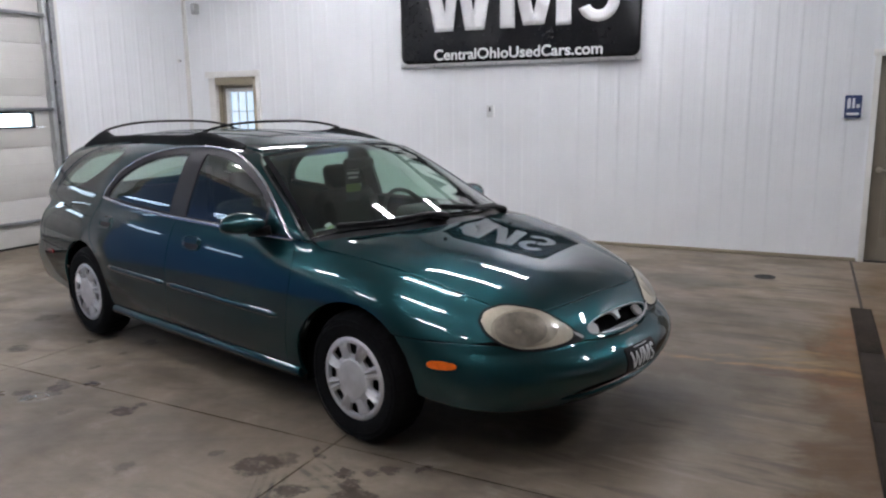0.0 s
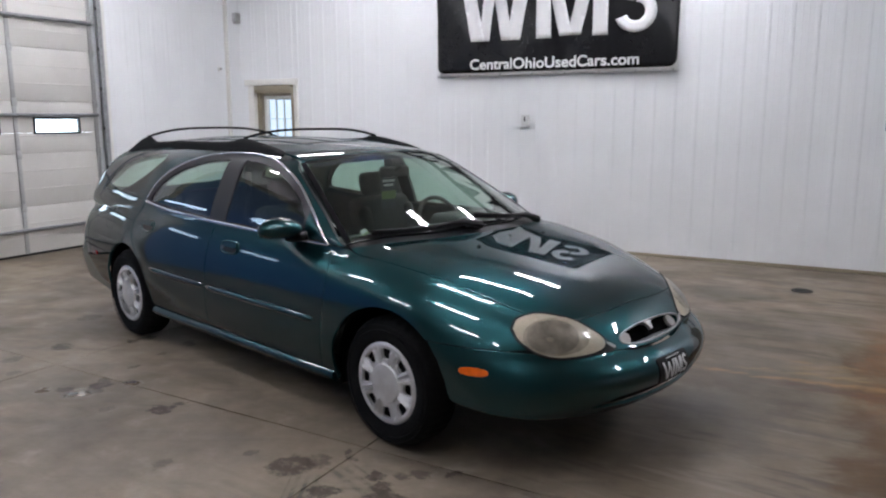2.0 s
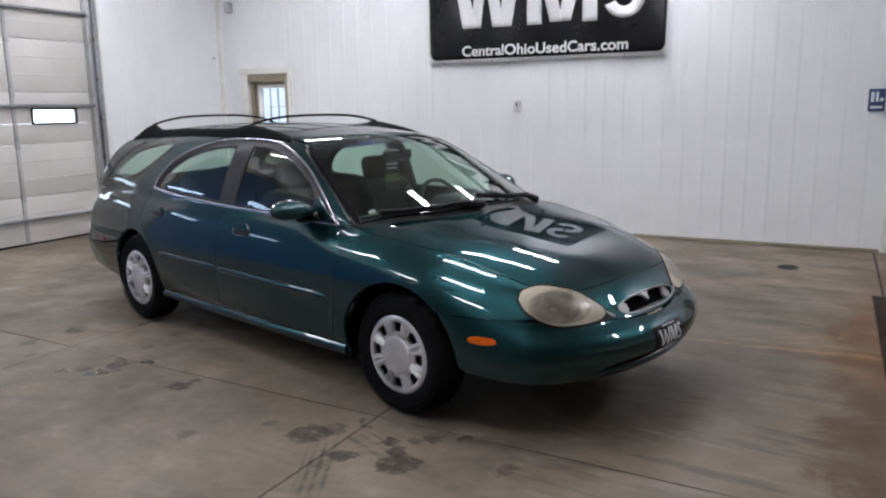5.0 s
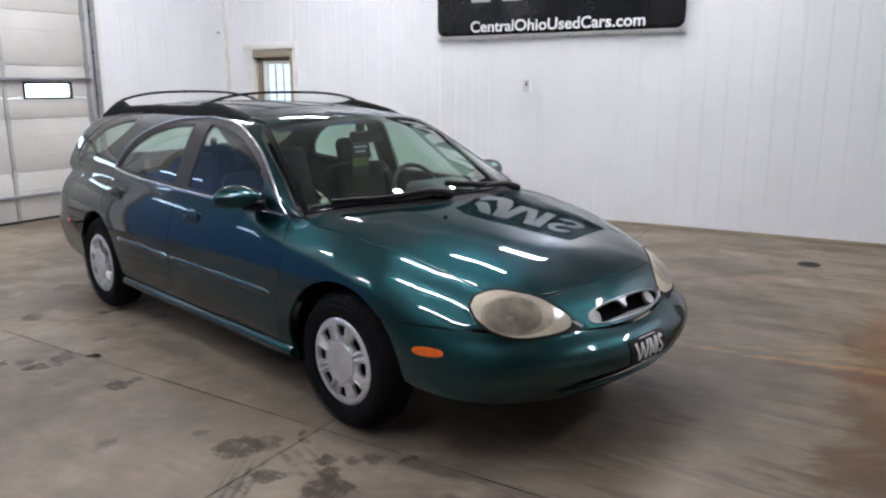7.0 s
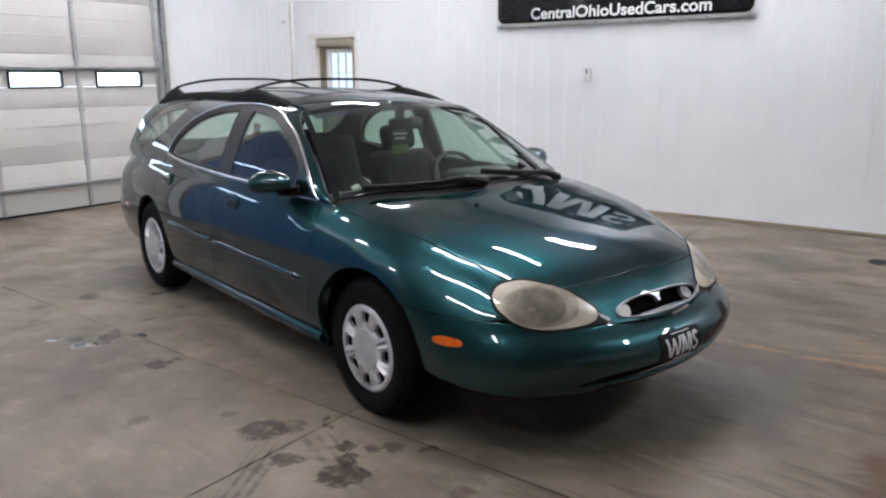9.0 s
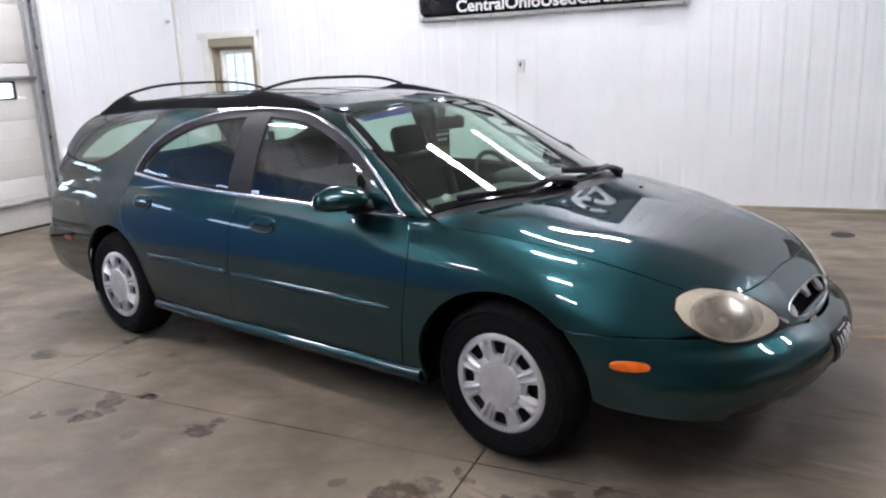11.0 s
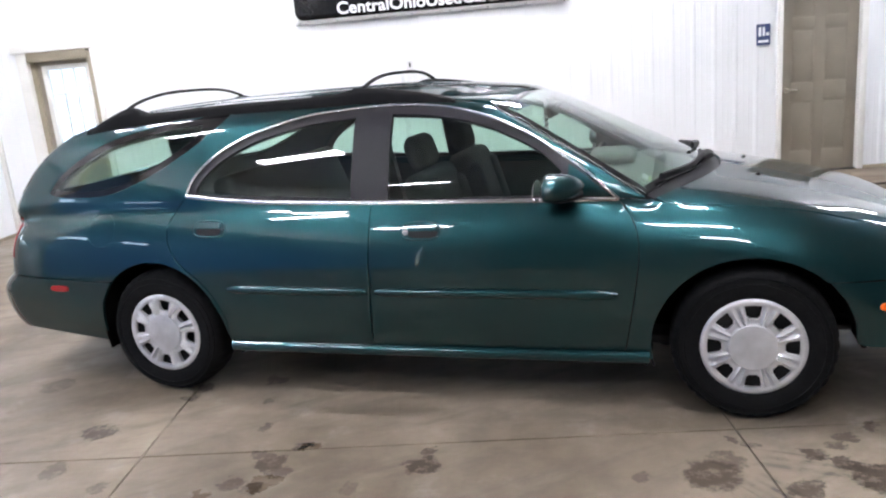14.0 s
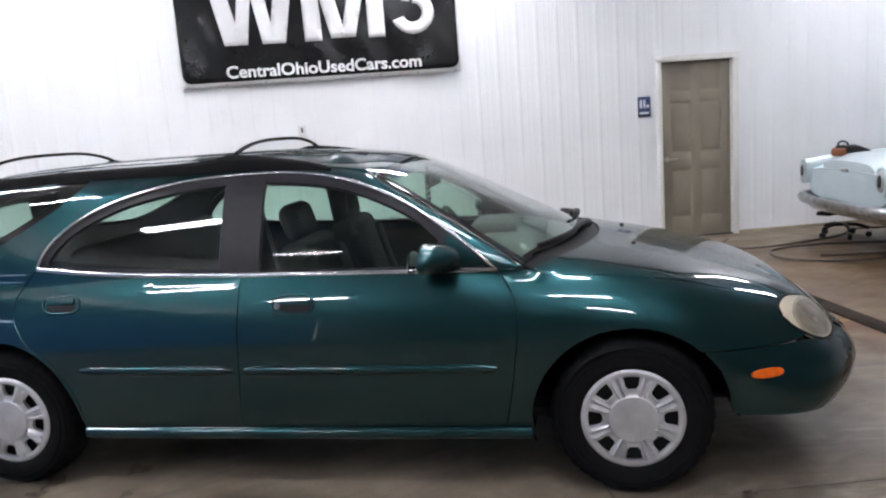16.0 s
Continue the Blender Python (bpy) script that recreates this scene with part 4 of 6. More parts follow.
def draped(outline, y, mat, name, parent, label="", step=.06):
    """A flat sheet shape that follows the hanging vinyl's ripples."""
    loop = dense(outline, step)
    lo, hi = loop.min(0), loop.max(0)
    g = np.stack(np.meshgrid(np.arange(lo[0], hi[0], step), np.arange(lo[1], hi[1], step)), -1).reshape(-1, 2)
    g = g[inside(loop, g)]
    g = g[near(loop, g) > step * .4] if len(g) else g
    v, _, t, *_ = delaunay_2d_cdt([Vector(p) for p in [*loop, *g]], [(i, (i + 1) % len(loop)) for i in range(len(loop))], [], 0, 1e-6)
    v = np.array([tuple(q) for q in v])
    t = np.array([f for f in t if len(f) == 3])
    t = t[inside(loop, v[t].mean(1))]
    ob = new(name, mesh_from(name, [(x, y - .02 + wave(x, z), z) for x, z in v], [tuple(f) for f in t], mat, True))
    ob.parent = parent
    sol = ob.modifiers.new("thickness", "SOLIDIFY")
    sol.thickness = .0015
    return tagged(ob, label)


def bar(x0, z0, x1, z1, w):
    return [(x0 - w / 2, z0), (x0 + w / 2, z0), (x1 + w / 2, z1), (x1 - w / 2, z1)]


def arc_band(cx, cz, r0, r1, a0, a1, n=14):
    a = [radians(a0 + (a1 - a0) * k / n) for k in range(n + 1)]
    return [(cx + r1 * math.cos(t), cz + r1 * math.sin(t) * .95) for t in a] + [(cx + r0 * math.cos(t), cz + r0 * math.sin(t) * .95) for t in a[::-1]]


def banner():
    b = thing("banner", "large black vinyl wall banner with white shapes and a web address", "banner")
    y = NORTH - .03
    x0, x1, z0, z1 = -2.88, .13, 2.085, 3.62
    draped([(x0, z0), (x1, z0), (x1, z1), (x0, z1)], y, VINYL_WHITE, "sheet", b, "white vinyl margin")
    draped(round_rect(x0 + .016, z0 + .042, x1 - .016, z1 - .03, .09), y - .006, VINYL, "black_field", b)
    zb, zt = 2.50, 3.32
    shapes = [bar(-2.29, zb, -2.47, zt, .18), bar(-2.21, zb, -2.10, zt - .06, .14), bar(-1.91, zb, -2.05, zt - .06, .14), bar(-1.83, zb, -1.68, zt, .18),
              bar(-1.44, zb, -1.46, zt, .18), bar(-1.17, zb + .02, -1.36, zt, .16), bar(-1.07, zb + .02, -.88, zt, .16), bar(-.76, zb, -.76, zt, .18),
              arc_band(-.36, 2.735, .105, .235, -160, 88), arc_band(-.375, 3.075, .105, .235, 22, 268)]
    for s in shapes:
        draped(s, y - .010, VINYL_WHITE, "white_shape", b, step=.05)
    cu = bpy.data.curves.new("web_address", "FONT")
    cu.body, cu.size, cu.align_x, cu.offset = "CentralOhioUsedCars.com", .19, "LEFT", .0045
    tmp = bpy.data.objects.new("tmp", cu)
    me = bpy.data.meshes.new_from_object(tmp)
    bpy.data.objects.remove(tmp)
    w = max(v.co.x for v in me.vertices)
    for v in me.vertices:
        x, z = -2.40 + v.co.x * 2.10 / w, 2.165 + v.co.y * .92
        v.co = (x, y - .034 + wave(x, z), z)
    me.materials.append(VINYL_WHITE)
    ob = new("web_address", me)
    ob.parent = b
    # eyelets along the lower hem
    for k in range(8):
        x = x0 + .06 + k * (x1 - x0 - .12) / 7
        part("eyelet", lathe([(.006, -.004), (.011, -.004), (.011, 0), (.006, 0)], 12, turn=Matrix.Translation((x, y - .02 + wave(x, z0 + .012), z0 + .012)), closed=True), GALV, b)


banner()


# ---- small fixtures ----
def sign():
    s = thing("restroom_sign", "small blue restroom sign with white symbols beside the door", "sign")
    x0, x1, z0, z1, y = 2.135, 2.285, 1.44, 1.665, NORTH - .022
    part("plate", slab_of(round_rect(x0, z0, x1, z1, .012), y, y - .006, bevel=.001), SIGN_BLUE, s)
    part("symbol", slab_of(round_rect(x0 + .022, z0 + .095, x0 + .052, z1 - .03, .012), y - .0055, y - .009), SIGN_WHITE, s)
    part("symbol", slab_of(round_rect(x0 + .066, z0 + .095, x0 + .09, z1 - .03, .01), y - .0055, y - .009), SIGN_WHITE, s)
    part("symbol", slab_of(oval(x0 + .118, z0 + .118, .018, .02, 16), y - .0055, y - .009), SIGN_WHITE, s)
    part("word_bar", slab_of(round_rect(x0 + .02, z0 + .03, x1 - .02, z0 + .055, .006), y - .0055, y - .008), SIGN_WHITE, s, "unreadable line of white print")


def outlet():
    s = thing("outlet_box", "white surface outlet box on the ribbed wall", "outlet")
    x, z, y = -1.66, 1.54, NORTH - .02
    part("box", box((.080, .05, .140), (x, y - .012, z), .008), PLASTIC_WHITE, s)
    part("cover_plate", box((.086, .006, .146), (x, y - .039, z), .002), OUTLET_GREY, s)
    part("socket", box((.020, .006, .052), (x, y - .042, z + .022), .003), TRIM_BLACK, s, "dark socket slot")


def wall_sensor():
    s = thing("wall_sensor", "small white round sensor on the wall", "sensor")
    at = pose(WEST + .018, 5.58, 2.30, 0, 0, 90)
    part("base", lathe([(0, 0), (.034, 0), (.034, -.014), (.028, -.02), (0, -.02)], 20, turn=at), PLASTIC_WHITE, s)
    part("nozzle", lathe([(0, -.05), (.012, -.05), (.016, -.02), (0, -.019)], 14, turn=at), STILE_GREY, s)


def wall_horn():
    s = thing("wall_speaker", "small grey speaker box near the corner", "speaker")
    part("case", box((.08, .10, .15), (-6.21, NORTH - .075, 3.02), .018), STILE_GREY, s)
    part("grille", box((.064, .008, .12), (-6.21, NORTH - .128, 3.02), .008), OLD_CHROME, s)


def floor_drain():
    s = thing("floor_drain", "round dark iron floor drain with slots", "drain")
    x, y = 1.56, 4.62
    part("ring", lathe([(.074, .004), (.094, .004), (.094, -.01), (.074, -.01)], 32, turn=Matrix.Translation((x, y, 0)) @ pose(0, 0, 0, 90), closed=True), DARK_STEEL, s)
    part("grate", join(lathe([(0, .001), (.073, .001), (.073, -.008), (0, -.008)], 32, turn=Matrix.Translation((x, y, 0)) @ pose(0, 0, 0, 90)),
                       box((.11, .012, .003), (x, y, .003))), DARK_STEEL, s)


def trench_cover():
    s = thing("trench_cover", "dark rusty steel cover strip over a floor channel", "floor channel")
    rust = material("dark_rusted_steel", (.024, .017, .012), .8, 0, spec=.12, grain=.35, grain_scale=60, stain=.4, stain_scale=5, bump=.25, bump_scale=90)
    y = 3.66
    while y > -9:
        part("cover_plate", box((.125, 1.19, .012), (2.300, y - .6, .007), .003), rust, s)
        y -= 1.2
    for x in (2.232, 2.368):
        part("edge_angle", box((.010, 12.8, .012), (x, 3.66 - 6.4, .005), .002), rust, s)


sign(), outlet(), wall_sensor(), wall_horn(), floor_drain(), trench_cover()


# ---- the green station wagon ----
CAR = pose(-1.108, 1.213, 0, 0, 0, -15.01)
car = thing("station_wagon", "dark green metallic station wagon with roof rails and silver wheel covers", "car")
ARCH_F, ARCH_R, WHEEL_X = (1.378, .325, .385, .367), (-1.392, .325, .375, .365), (1.384, -1.384)


def arch(a, lo, hi, n=22, grow=0.):
    cx, cz, rx, rz = a
    return [(cx + (rx + grow) * math.cos(radians(t)), cz + (rz + grow) * math.sin(radians(t))) for t in np.linspace(lo, hi, n)]


def z_at(kind, xs_, ys_):
    return onto(kind, np.array(xs_), np.array(ys_))[:, 2]


# lines shared by neighbouring panels, (x, z) on the side unless said
DLO = spline([(.875, .925), (.77, 1.02), (.66, 1.10), (.53, 1.185), (.40, 1.25), (.26, 1.30), (.11, 1.335), (-.05, 1.352), (-.2, 1.357), (-.38, 1.352), (-.55, 1.338), (-.72, 1.305),
              (-.88, 1.258), (-1.02, 1.193), (-1.11, 1.125), (-1.16, 1.065), (-1.188, 1.0)], 5)
BELT = spline([(-1.188, 1.0), (-.85, .967), (-.5, .952), (-.21, .943), (.2, .937), (.55, .931), (.875, .925)], 6)
DOOR_FRONT = spline([(.875, .925), (.938, .83), (.955, .73), (.942, .6), (.918, .45), (.895, .32), (.885, .285)], 4)
DOOR_MID = spline([(-.21, .943), (-.216, .75), (-.226, .5), (-.25, .285)], 4)
DOOR_REAR = np.vstack([spline([(-1.188, 1.0), (-1.25, .93), (-1.285, .86), (-1.28, .78), (-1.235, .70)], 4), arch(ARCH_R, 58, 12, 8, .022), [(-1.005, .285)]])
LAMP = spline([(-41.6, .668), (-39.8, .706), (-34, .722), (-26.5, .692), (-21.2, .642), (-18.4, .594), (-20.8, .556), (-30.5, .550), (-36, .571), (-40.2, .62), (-41.6, .668)], 4)[:-1]   # front
HOOD_SIDE = spline([(1.005, -.80), (1.3, -.775), (1.6, -.725), (1.85, -.66), (2.04, -.597)], 5)                                                                     # top
SCREEN_BASE = spline([(.985, -.79), (1.07, -.61), (1.19, -.33), (1.235, 0), (1.19, .33), (1.07, .61), (.985, .79)], 5)
SCREEN_TOP = spline([(.345, -.592), (.395, -.32), (.415, 0), (.395, .32), (.345, .592)], 5)
SCREEN_SIDE = spline([(.985, .925), (.78, 1.06), (.56, 1.19), (.36, 1.303), (.315, 1.33)], 5)
ROOF_EDGE_X = np.linspace(.30, -1.93, 26)
ROOF_Y = -.548
roof_edge = np.stack([ROOF_EDGE_X, z_at("top", ROOF_EDGE_X, np.full(26, ROOF_Y))], -1)
TAIL_EDGE = spline([(-1.97, roof_edge[-1][1] - .012), (-2.1, 1.25), (-2.22, 1.12), (-2.33, .95), (-2.405, .78), (-2.43, .66), (-2.425, .612)], 4)
QUARTER_GLASS = spline([(-2.09, 1.035), (-2.0, 1.135), (-1.74, 1.270), (-1.45, 1.333), (-1.2, 1.362), (-1.04, 1.37), (-1.02, 1.355), (-1.12, 1.265), (-1.29, 1.165), (-1.46, 1.085), (-1.62, 1.03), (-1.75, 1.01),
                        (-1.9, 1.007), (-2.05, 1.017), (-2.09, 1.035)], 4)[:-1]
FUEL = oval(-1.70, .845, .083, .078, 26, 2.4)


def shrink(poly, d):
    """Moves a closed outline inwards."""
    p = np.asarray(poly, float)
    t = np.roll(p, -1, 0) - np.roll(p, 1, 0)
    t /= np.maximum(np.linalg.norm(t, axis=1, keepdims=True), 1e-9)
    n_ = np.stack([-t[:, 1], t[:, 0]], -1)
    area = np.sum(p[:, 0] * np.roll(p[:, 1], -1) - np.roll(p[:, 0], -1) * p[:, 1])
    return p + n_ * d * (1 if area > 0 else -1)


# --- sides: doors, wings, body side; each for both sides ---
fdoor_line = np.vstack([DOOR_FRONT, DOOR_MID[::-1], BELT[BELT[:, 0] > -.205]])
front_doors = cut("front_door", "right", shrink(fdoor_line, .004), PAINT, car, two=True)
rdoor_line = np.vstack([DOOR_MID, DOOR_REAR[::-1], BELT[BELT[:, 0] < -.215]])
rear_doors = cut("rear_door", "right", shrink(rdoor_line, .004), PAINT, car, two=True)

lamp_skin = onto("front", LAMP[:, 0], LAMP[:, 1])
lamp_edge = lamp_skin[list(range(34, 40)) + list(range(9))][:, [0, 2]]
hood_edge = np.stack([HOOD_SIDE[:, 0], z_at("top", HOOD_SIDE[:, 0], HOOD_SIDE[:, 1])], -1)
wing_line = np.vstack([DOOR_FRONT, [(.885, .25), (.985, .245)], arch(ARCH_F, 192, 46), [(1.75, .587), (1.9, .583), (1.99, .580)], lamp_edge, hood_edge[::-1]])
cut("front_wing", "right", shrink(wing_line, .0025), PAINT, car, two=True, step=.03)

side_line = np.vstack([SCREEN_SIDE, roof_edge[1:], TAIL_EDGE, [(-2.1, .597), (-1.78, .585)], arch(ARCH_R, 134, 0, 24), [(-1.0, .285)], DOOR_REAR[::-1], DLO[::-1], [(.93, .925)]])
cut("body_side", "right", shrink(side_line, .004), PAINT, car, two=True, holes=[shrink(QUARTER_GLASS, -.002), shrink(FUEL, -.003)], step=.03)
cut("fuel_door", "right", FUEL, PAINT, car)
part("fuel_door", join(None, lathe([(0, 0), (.08, 0), (.08, .01), (0, .01)], 24, turn=Matrix.Translation((-1.70, .845, .845)))), PAINT, car)

# --- glass and its dark surrounds ---
dlo_loop = np.vstack([DLO, BELT[1:-1]])
front_glass = np.vstack([[(-.135, .955), (-.135, 1.325)], shrink(dlo_loop, .034)[[i for i in range(len(DLO)) if -.12 < DLO[i, 0] < .60]][::-1], [(.64, 1.05), (.635, .95)]])
rear_glass = np.vstack([[(-.315, .965), (-.315, 1.322)], shrink(dlo_loop, .036)[[i for i in range(len(DLO)) if -1.17 < DLO[i, 0] < -.33]], [(-1.135, 1.015), (-1.1, 1.005)]])
sail = np.vstack([shrink(dlo_loop, .016)[[i for i in range(3, len(DLO)) if .67 < DLO[i, 0] < .83]], [(.668, .945), (.845, .94)]])
cut("window_surround", "right", shrink(dlo_loop, .003), PILLAR_BLACK, car, "satin black window surround and middle pillar", holes=[front_glass, rear_glass], lift=-.006, lip=.02, two=True)
cut("sail_panel", "right", sail, PAINT, car, "body-coloured mirror base panel", lift=.002, lip=.006, two=True, step=.02)
for g in (cut("front_door_glass", "right", front_glass, GLASS, car, "green-tinted side glass", lift=-.012, lip=0, two=True) + cut("rear_door_glass", "right", rear_glass, GLASS, car, "green-tinted side glass", lift=-.012, lip=0, two=True)):
    g.visible_shadow = False
quarter_inner = shrink(QUARTER_GLASS, .032)
quarter_inner = quarter_inner[(quarter_inner[:, 0] < -1.12)]
cut("quarter_glass_border", "right", shrink(QUARTER_GLASS, .001), GLASS_BLACK, car, "black printed glass border", holes=[quarter_inner], lift=-.003, lip=.01, two=True)
for g in cut("quarter_glass", "right", quarter_inner, DARK_GLASS, car, "green-tinted cargo window", lift=-.004, lip=0, two=True):
    g.visible_shadow = False
screen_outline = np.vstack([SCREEN_BASE, SCREEN_TOP[::-1]])
inner_screen = shrink(screen_outline, .028)
cut("windscreen_border", "top", screen_outline, GLASS_BLACK, car, "black windscreen edge", holes=[inner_screen], lift=-.002, lip=.01)
glass = cut("windscreen", "top", inner_screen, SCREEN_GLASS, car, "green-tinted windscreen", lift=-.003, lip=0)
glass.visible_shadow = False
band = np.vstack([[(.525 - .30 * y * y, y) for y in np.linspace(-.56, .56, 15)], SCREEN_TOP[::-1] * (1, .93) + (.03, 0)])
tint = cut("tint_band", "top", shrink(band, .004), pane("blue_tint_band", (.11, .095, .52)), car, "blue tint band at the top of the windscreen", lift=-.008, lip=0)
tint.visible_shadow = False

cut("inspection_sticker", "top", [(.965, -.685), (.965, -.645), (.99, -.645), (.99, -.685)], DULL_INK, glass, "small pale sticker inside the windscreen", lift=-.006, lip=0, step=.02)
cut("inspection_sticker", "top", [(.992, -.685), (.992, -.645), (1.0, -.645), (1.0, -.685)], TAG_GREEN, glass, "yellow-green sticker edge", lift=-.006, lip=0, step=.02)

# --- hood, nose, front bumper ---
hood_front = spline([(2.04, -.597), (2.125, -.475), (2.155, -.34), (2.162, -.17), (2.158, 0), (2.162, .17), (2.155, .34), (2.125, .475), (2.04, .597)], 4)
cowl = [(1.31 - .40 * y * y - .10 * y ** 4, y) for y in np.linspace(.79, -.79, 21)]
hood_line = np.vstack([HOOD_SIDE[1:], hood_front[1:-1], (HOOD_SIDE * (1, -1))[::-1][:-1], cowl])
cut("hood", "top", shrink(hood_line, .0022), PAINT, car, step=.03)
cowl_line = np.vstack([np.array(cowl), SCREEN_BASE])
cut("cowl", "top", shrink(cowl_line, .004), TRIM_BLACK, car, "black plastic cowl grille below the windscreen", lift=-.012, step=.03)
hf = onto("top", hood_front[:, 0], hood_front[:, 1])
hood_front_f = np.stack([np.degrees(np.arctan2(hf[:, 1], hf[:, 0] - FRONT_AXIS)), hf[:, 2]], -1)
inner_lamp = LAMP[[k for k in range(9, 24)]]
GRILLE = oval(1.3, .577, 14.9, .036, 40, 2.4)
header_line = np.vstack([hood_front_f[3:-3], (inner_lamp * (-1, 1)), [(18.5, .549), (9, .534), (0, .529), (-9, .534), (-18.5, .549)], inner_lamp[::-1]])
header = cut("header_panel", "front", shrink(header_line * (DEGREE, 1), .003) / (DEGREE, 1), PAINT, car, "green nose panel round the grille", holes=[GRILLE], step=.025)
HALF_TOP = [(-62.6, .585), (-50, .578), (-42, .577), (-37.5, .574), (-34, .559), (-30, .548), (-22.8, .545), (-17.5, .545), (-9, .528)]
BUMPER_TOP = spline(HALF_TOP + [(0, .522)] + [(-a, z) for a, z in HALF_TOP[::-1]], 3)
bumper_line = np.vstack([BUMPER_TOP, [(59.6, .51), (57.7, .42), (57, .355), (56.5, .330)], spline([(54, .316), (40, .302), (28, .291), (15, .289), (0, .293), (-15, .289), (-28, .291), (-40, .302), (-54, .316)], 5), [(-56.5, .330), (-57, .355), (-57.7, .42), (-59.6, .51)]])
INTAKE = np.vstack([spline([(-25.5, .334), (-22, .352), (-17, .370), (0, .374), (17, .370), (22, .352), (25.5, .334)], 5), spline([(25, .325), (16, .312), (0, .310), (-16, .312), (-25, .325)], 5)])
bumper = cut("front_bumper", "front", bumper_line, PAINT, car, "body-coloured moulded bumper", holes=[INTAKE], step=.018)
cut("lower_intake", "front", (INTAKE - (0, .342)) * (1.08, 1.9) + (0, .350), WELL_LINER, bumper, "black lower air intake", lift=-.032, lip=0)
cut("air_dam", "front", spline([(-34, .275), (0, .29), (34, .275)], 8).tolist() + spline([(34, .25), (0, .26), (-34, .25)], 8).tolist(), TRIM_BLACK, bumper, "black rubber air dam", lift=-.10)
# grille: dark well, bright oval rim, clear corner lenses and a middle pillar
cut("grille_mesh", "front", np.array(GRILLE) * (1.05, 1) + (0, 0), WELL_LINER, header, "black grille well", lift=-.045, lip=0)
rim = np.array(GRILLE + GRILLE[:1])
strip("grille_rim", rim, .008, .006, DULL_TRIM, header, "bright oval grille rim", kind="front")
for sgn in (1, -1):
    cut("grille_lamp", "front", [(1.3 + sgn * a, z) for a, z in ((13.2, .592), (12.4, .600), (10.8, .600), (10.0, .588), (10.2, .566), (11.3, .554), (12.8, .556), (13.6, .568))], BULB, header, "clear lens at the grille end", lift=-.012, step=.02)
cut("emblem", "front", [(a + 1.3, z) for a, z in ((-2.8, .612), (-1.3, .605), (-.7, .594), (-.4, .580), (.4, .580), (.7, .594), (1.3, .605), (2.8, .612))], DULL_TRIM, header, "bright peaked emblem", lift=-.002, step=.012)
cut("lower_bar", "front", [(a + 1.3, z) for a, z in ((-12.6, .546), (-9.5, .552), (0, .556), (9.5, .552), (12.6, .546), (9.5, .539), (0, .536), (-9.5, .539))], DARK_CHROME, header, "dull bright lower grille bar", lift=-.006, step=.015)

# --- headlamps ---
for sgn in (1, -1):
    well = cut("headlamp", "front", LAMP * (sgn, 1) if sgn > 0 else (LAMP * (-1, 1))[::-1], HAZE, car, "yellowed oval headlamp", lift=.001, step=.022)
    ring = np.vstack([LAMP, LAMP[:1]]) * (sgn, 1)
    strip("lamp_seal", ring, .012, .003, RUBBER, well, "black lamp seal", kind="front")
    cut("lens_cloud", "front", [(sgn * a, z) for a, z in oval(-31.0, .634, 8.2, .068, 34, 2.2)], HALF_HAZE, well, "clouded lens round the bowl", lift=.0025, lip=.001, step=.02)
    cut("reflector", "front", [(sgn * a, z) for a, z in oval(-32.2, .634, 6.2, .060, 30, 2.2)], BOWL, well, "dull reflector bowl", lift=.0035, lip=.001, step=.02)
    cut("bulb_cover", "front", [(sgn * a, z) for a, z in oval(-33.4, .628, .7, .008, 18)], HALF_HAZE, well, "pale bulb shield", lift=.0055, lip=.004, step=.012)
    cut("turn_lens", "front", [(sgn * a, z) for a, z in ((-17.7, .570), (-19.2, .592), (-17.2, .577), (-15.9, .562), (-16.4, .556))], BULB, well, "clear corner lens", lift=.003, step=.012)
    cut("lamp_gap", "front", [(sgn * a, z) for a, z in ((-18.6, .580), (-21.4, .638), (-19.6, .622), (-16.4, .572), (-15.8, .552), (-17.8, .549), (-21.0, .551))], TRIM_BLACK, well, "dark gap beside the lamp", lift=.0005, lip=.006, step=.014)
    cut("side_marker", "front", [(sgn * a, z) for a, z in oval(-50.6, .487, 3.3, .016, 26, 2.6)], AMBER, car, "amber side marker lamp", lift=.006, lip=.008, step=.015)

# --- roof, tailgate, rear bumper ---
roof_line = np.vstack([SCREEN_TOP[::-1], [(x, ROOF_Y) for x in ROOF_EDGE_X], [(-2.02, -.40), (-2.06, -.2), (-2.07, 0), (-2.06, .2), (-2.02, .40)], [(x, -ROOF_Y) for x in ROOF_EDGE_X[::-1]]])
roof = cut("roof", "top", shrink(roof_line, .004), PAINT, car, step=.04)
for y in (-.30, -.10, .10, .30):
    strip("roof_rib", [(x, y) for x in np.linspace(.05, -1.85, 24)], .022, .004, PAINT, roof, kind="top")


def on_rear(points):
    p = np.array(points)
    q = onto("right", p[:, 0], p[:, 1])
    return np.stack([np.degrees(np.arctan2(q[:, 1], -(q[:, 0] - REAR_AXIS))), q[:, 2]], -1)


tail_edge = on_rear(TAIL_EDGE)
gate_line = np.vstack([tail_edge[1:], [(0, .60)], (tail_edge[1:] * (-1, 1))[::-1], [(20, 1.365), (0, 1.372), (-20, 1.365)]])
GATE_GLASS = np.vstack([[(-36, 1.04), (-20, 1.0), (0, .985), (20, 1.0), (36, 1.04)], [(30, 1.26), (16, 1.325), (0, 1.33), (-16, 1.325), (-30, 1.26)]])
gate = cut("tailgate", "rear", gate_line, PAINT, car, holes=[GATE_GLASS], step=.035)
g = cut("tailgate_glass", "rear", GATE_GLASS, DARK_GLASS, gate, "green-tinted rear window", lift=-.004, lip=0)
g.visible_shadow = False
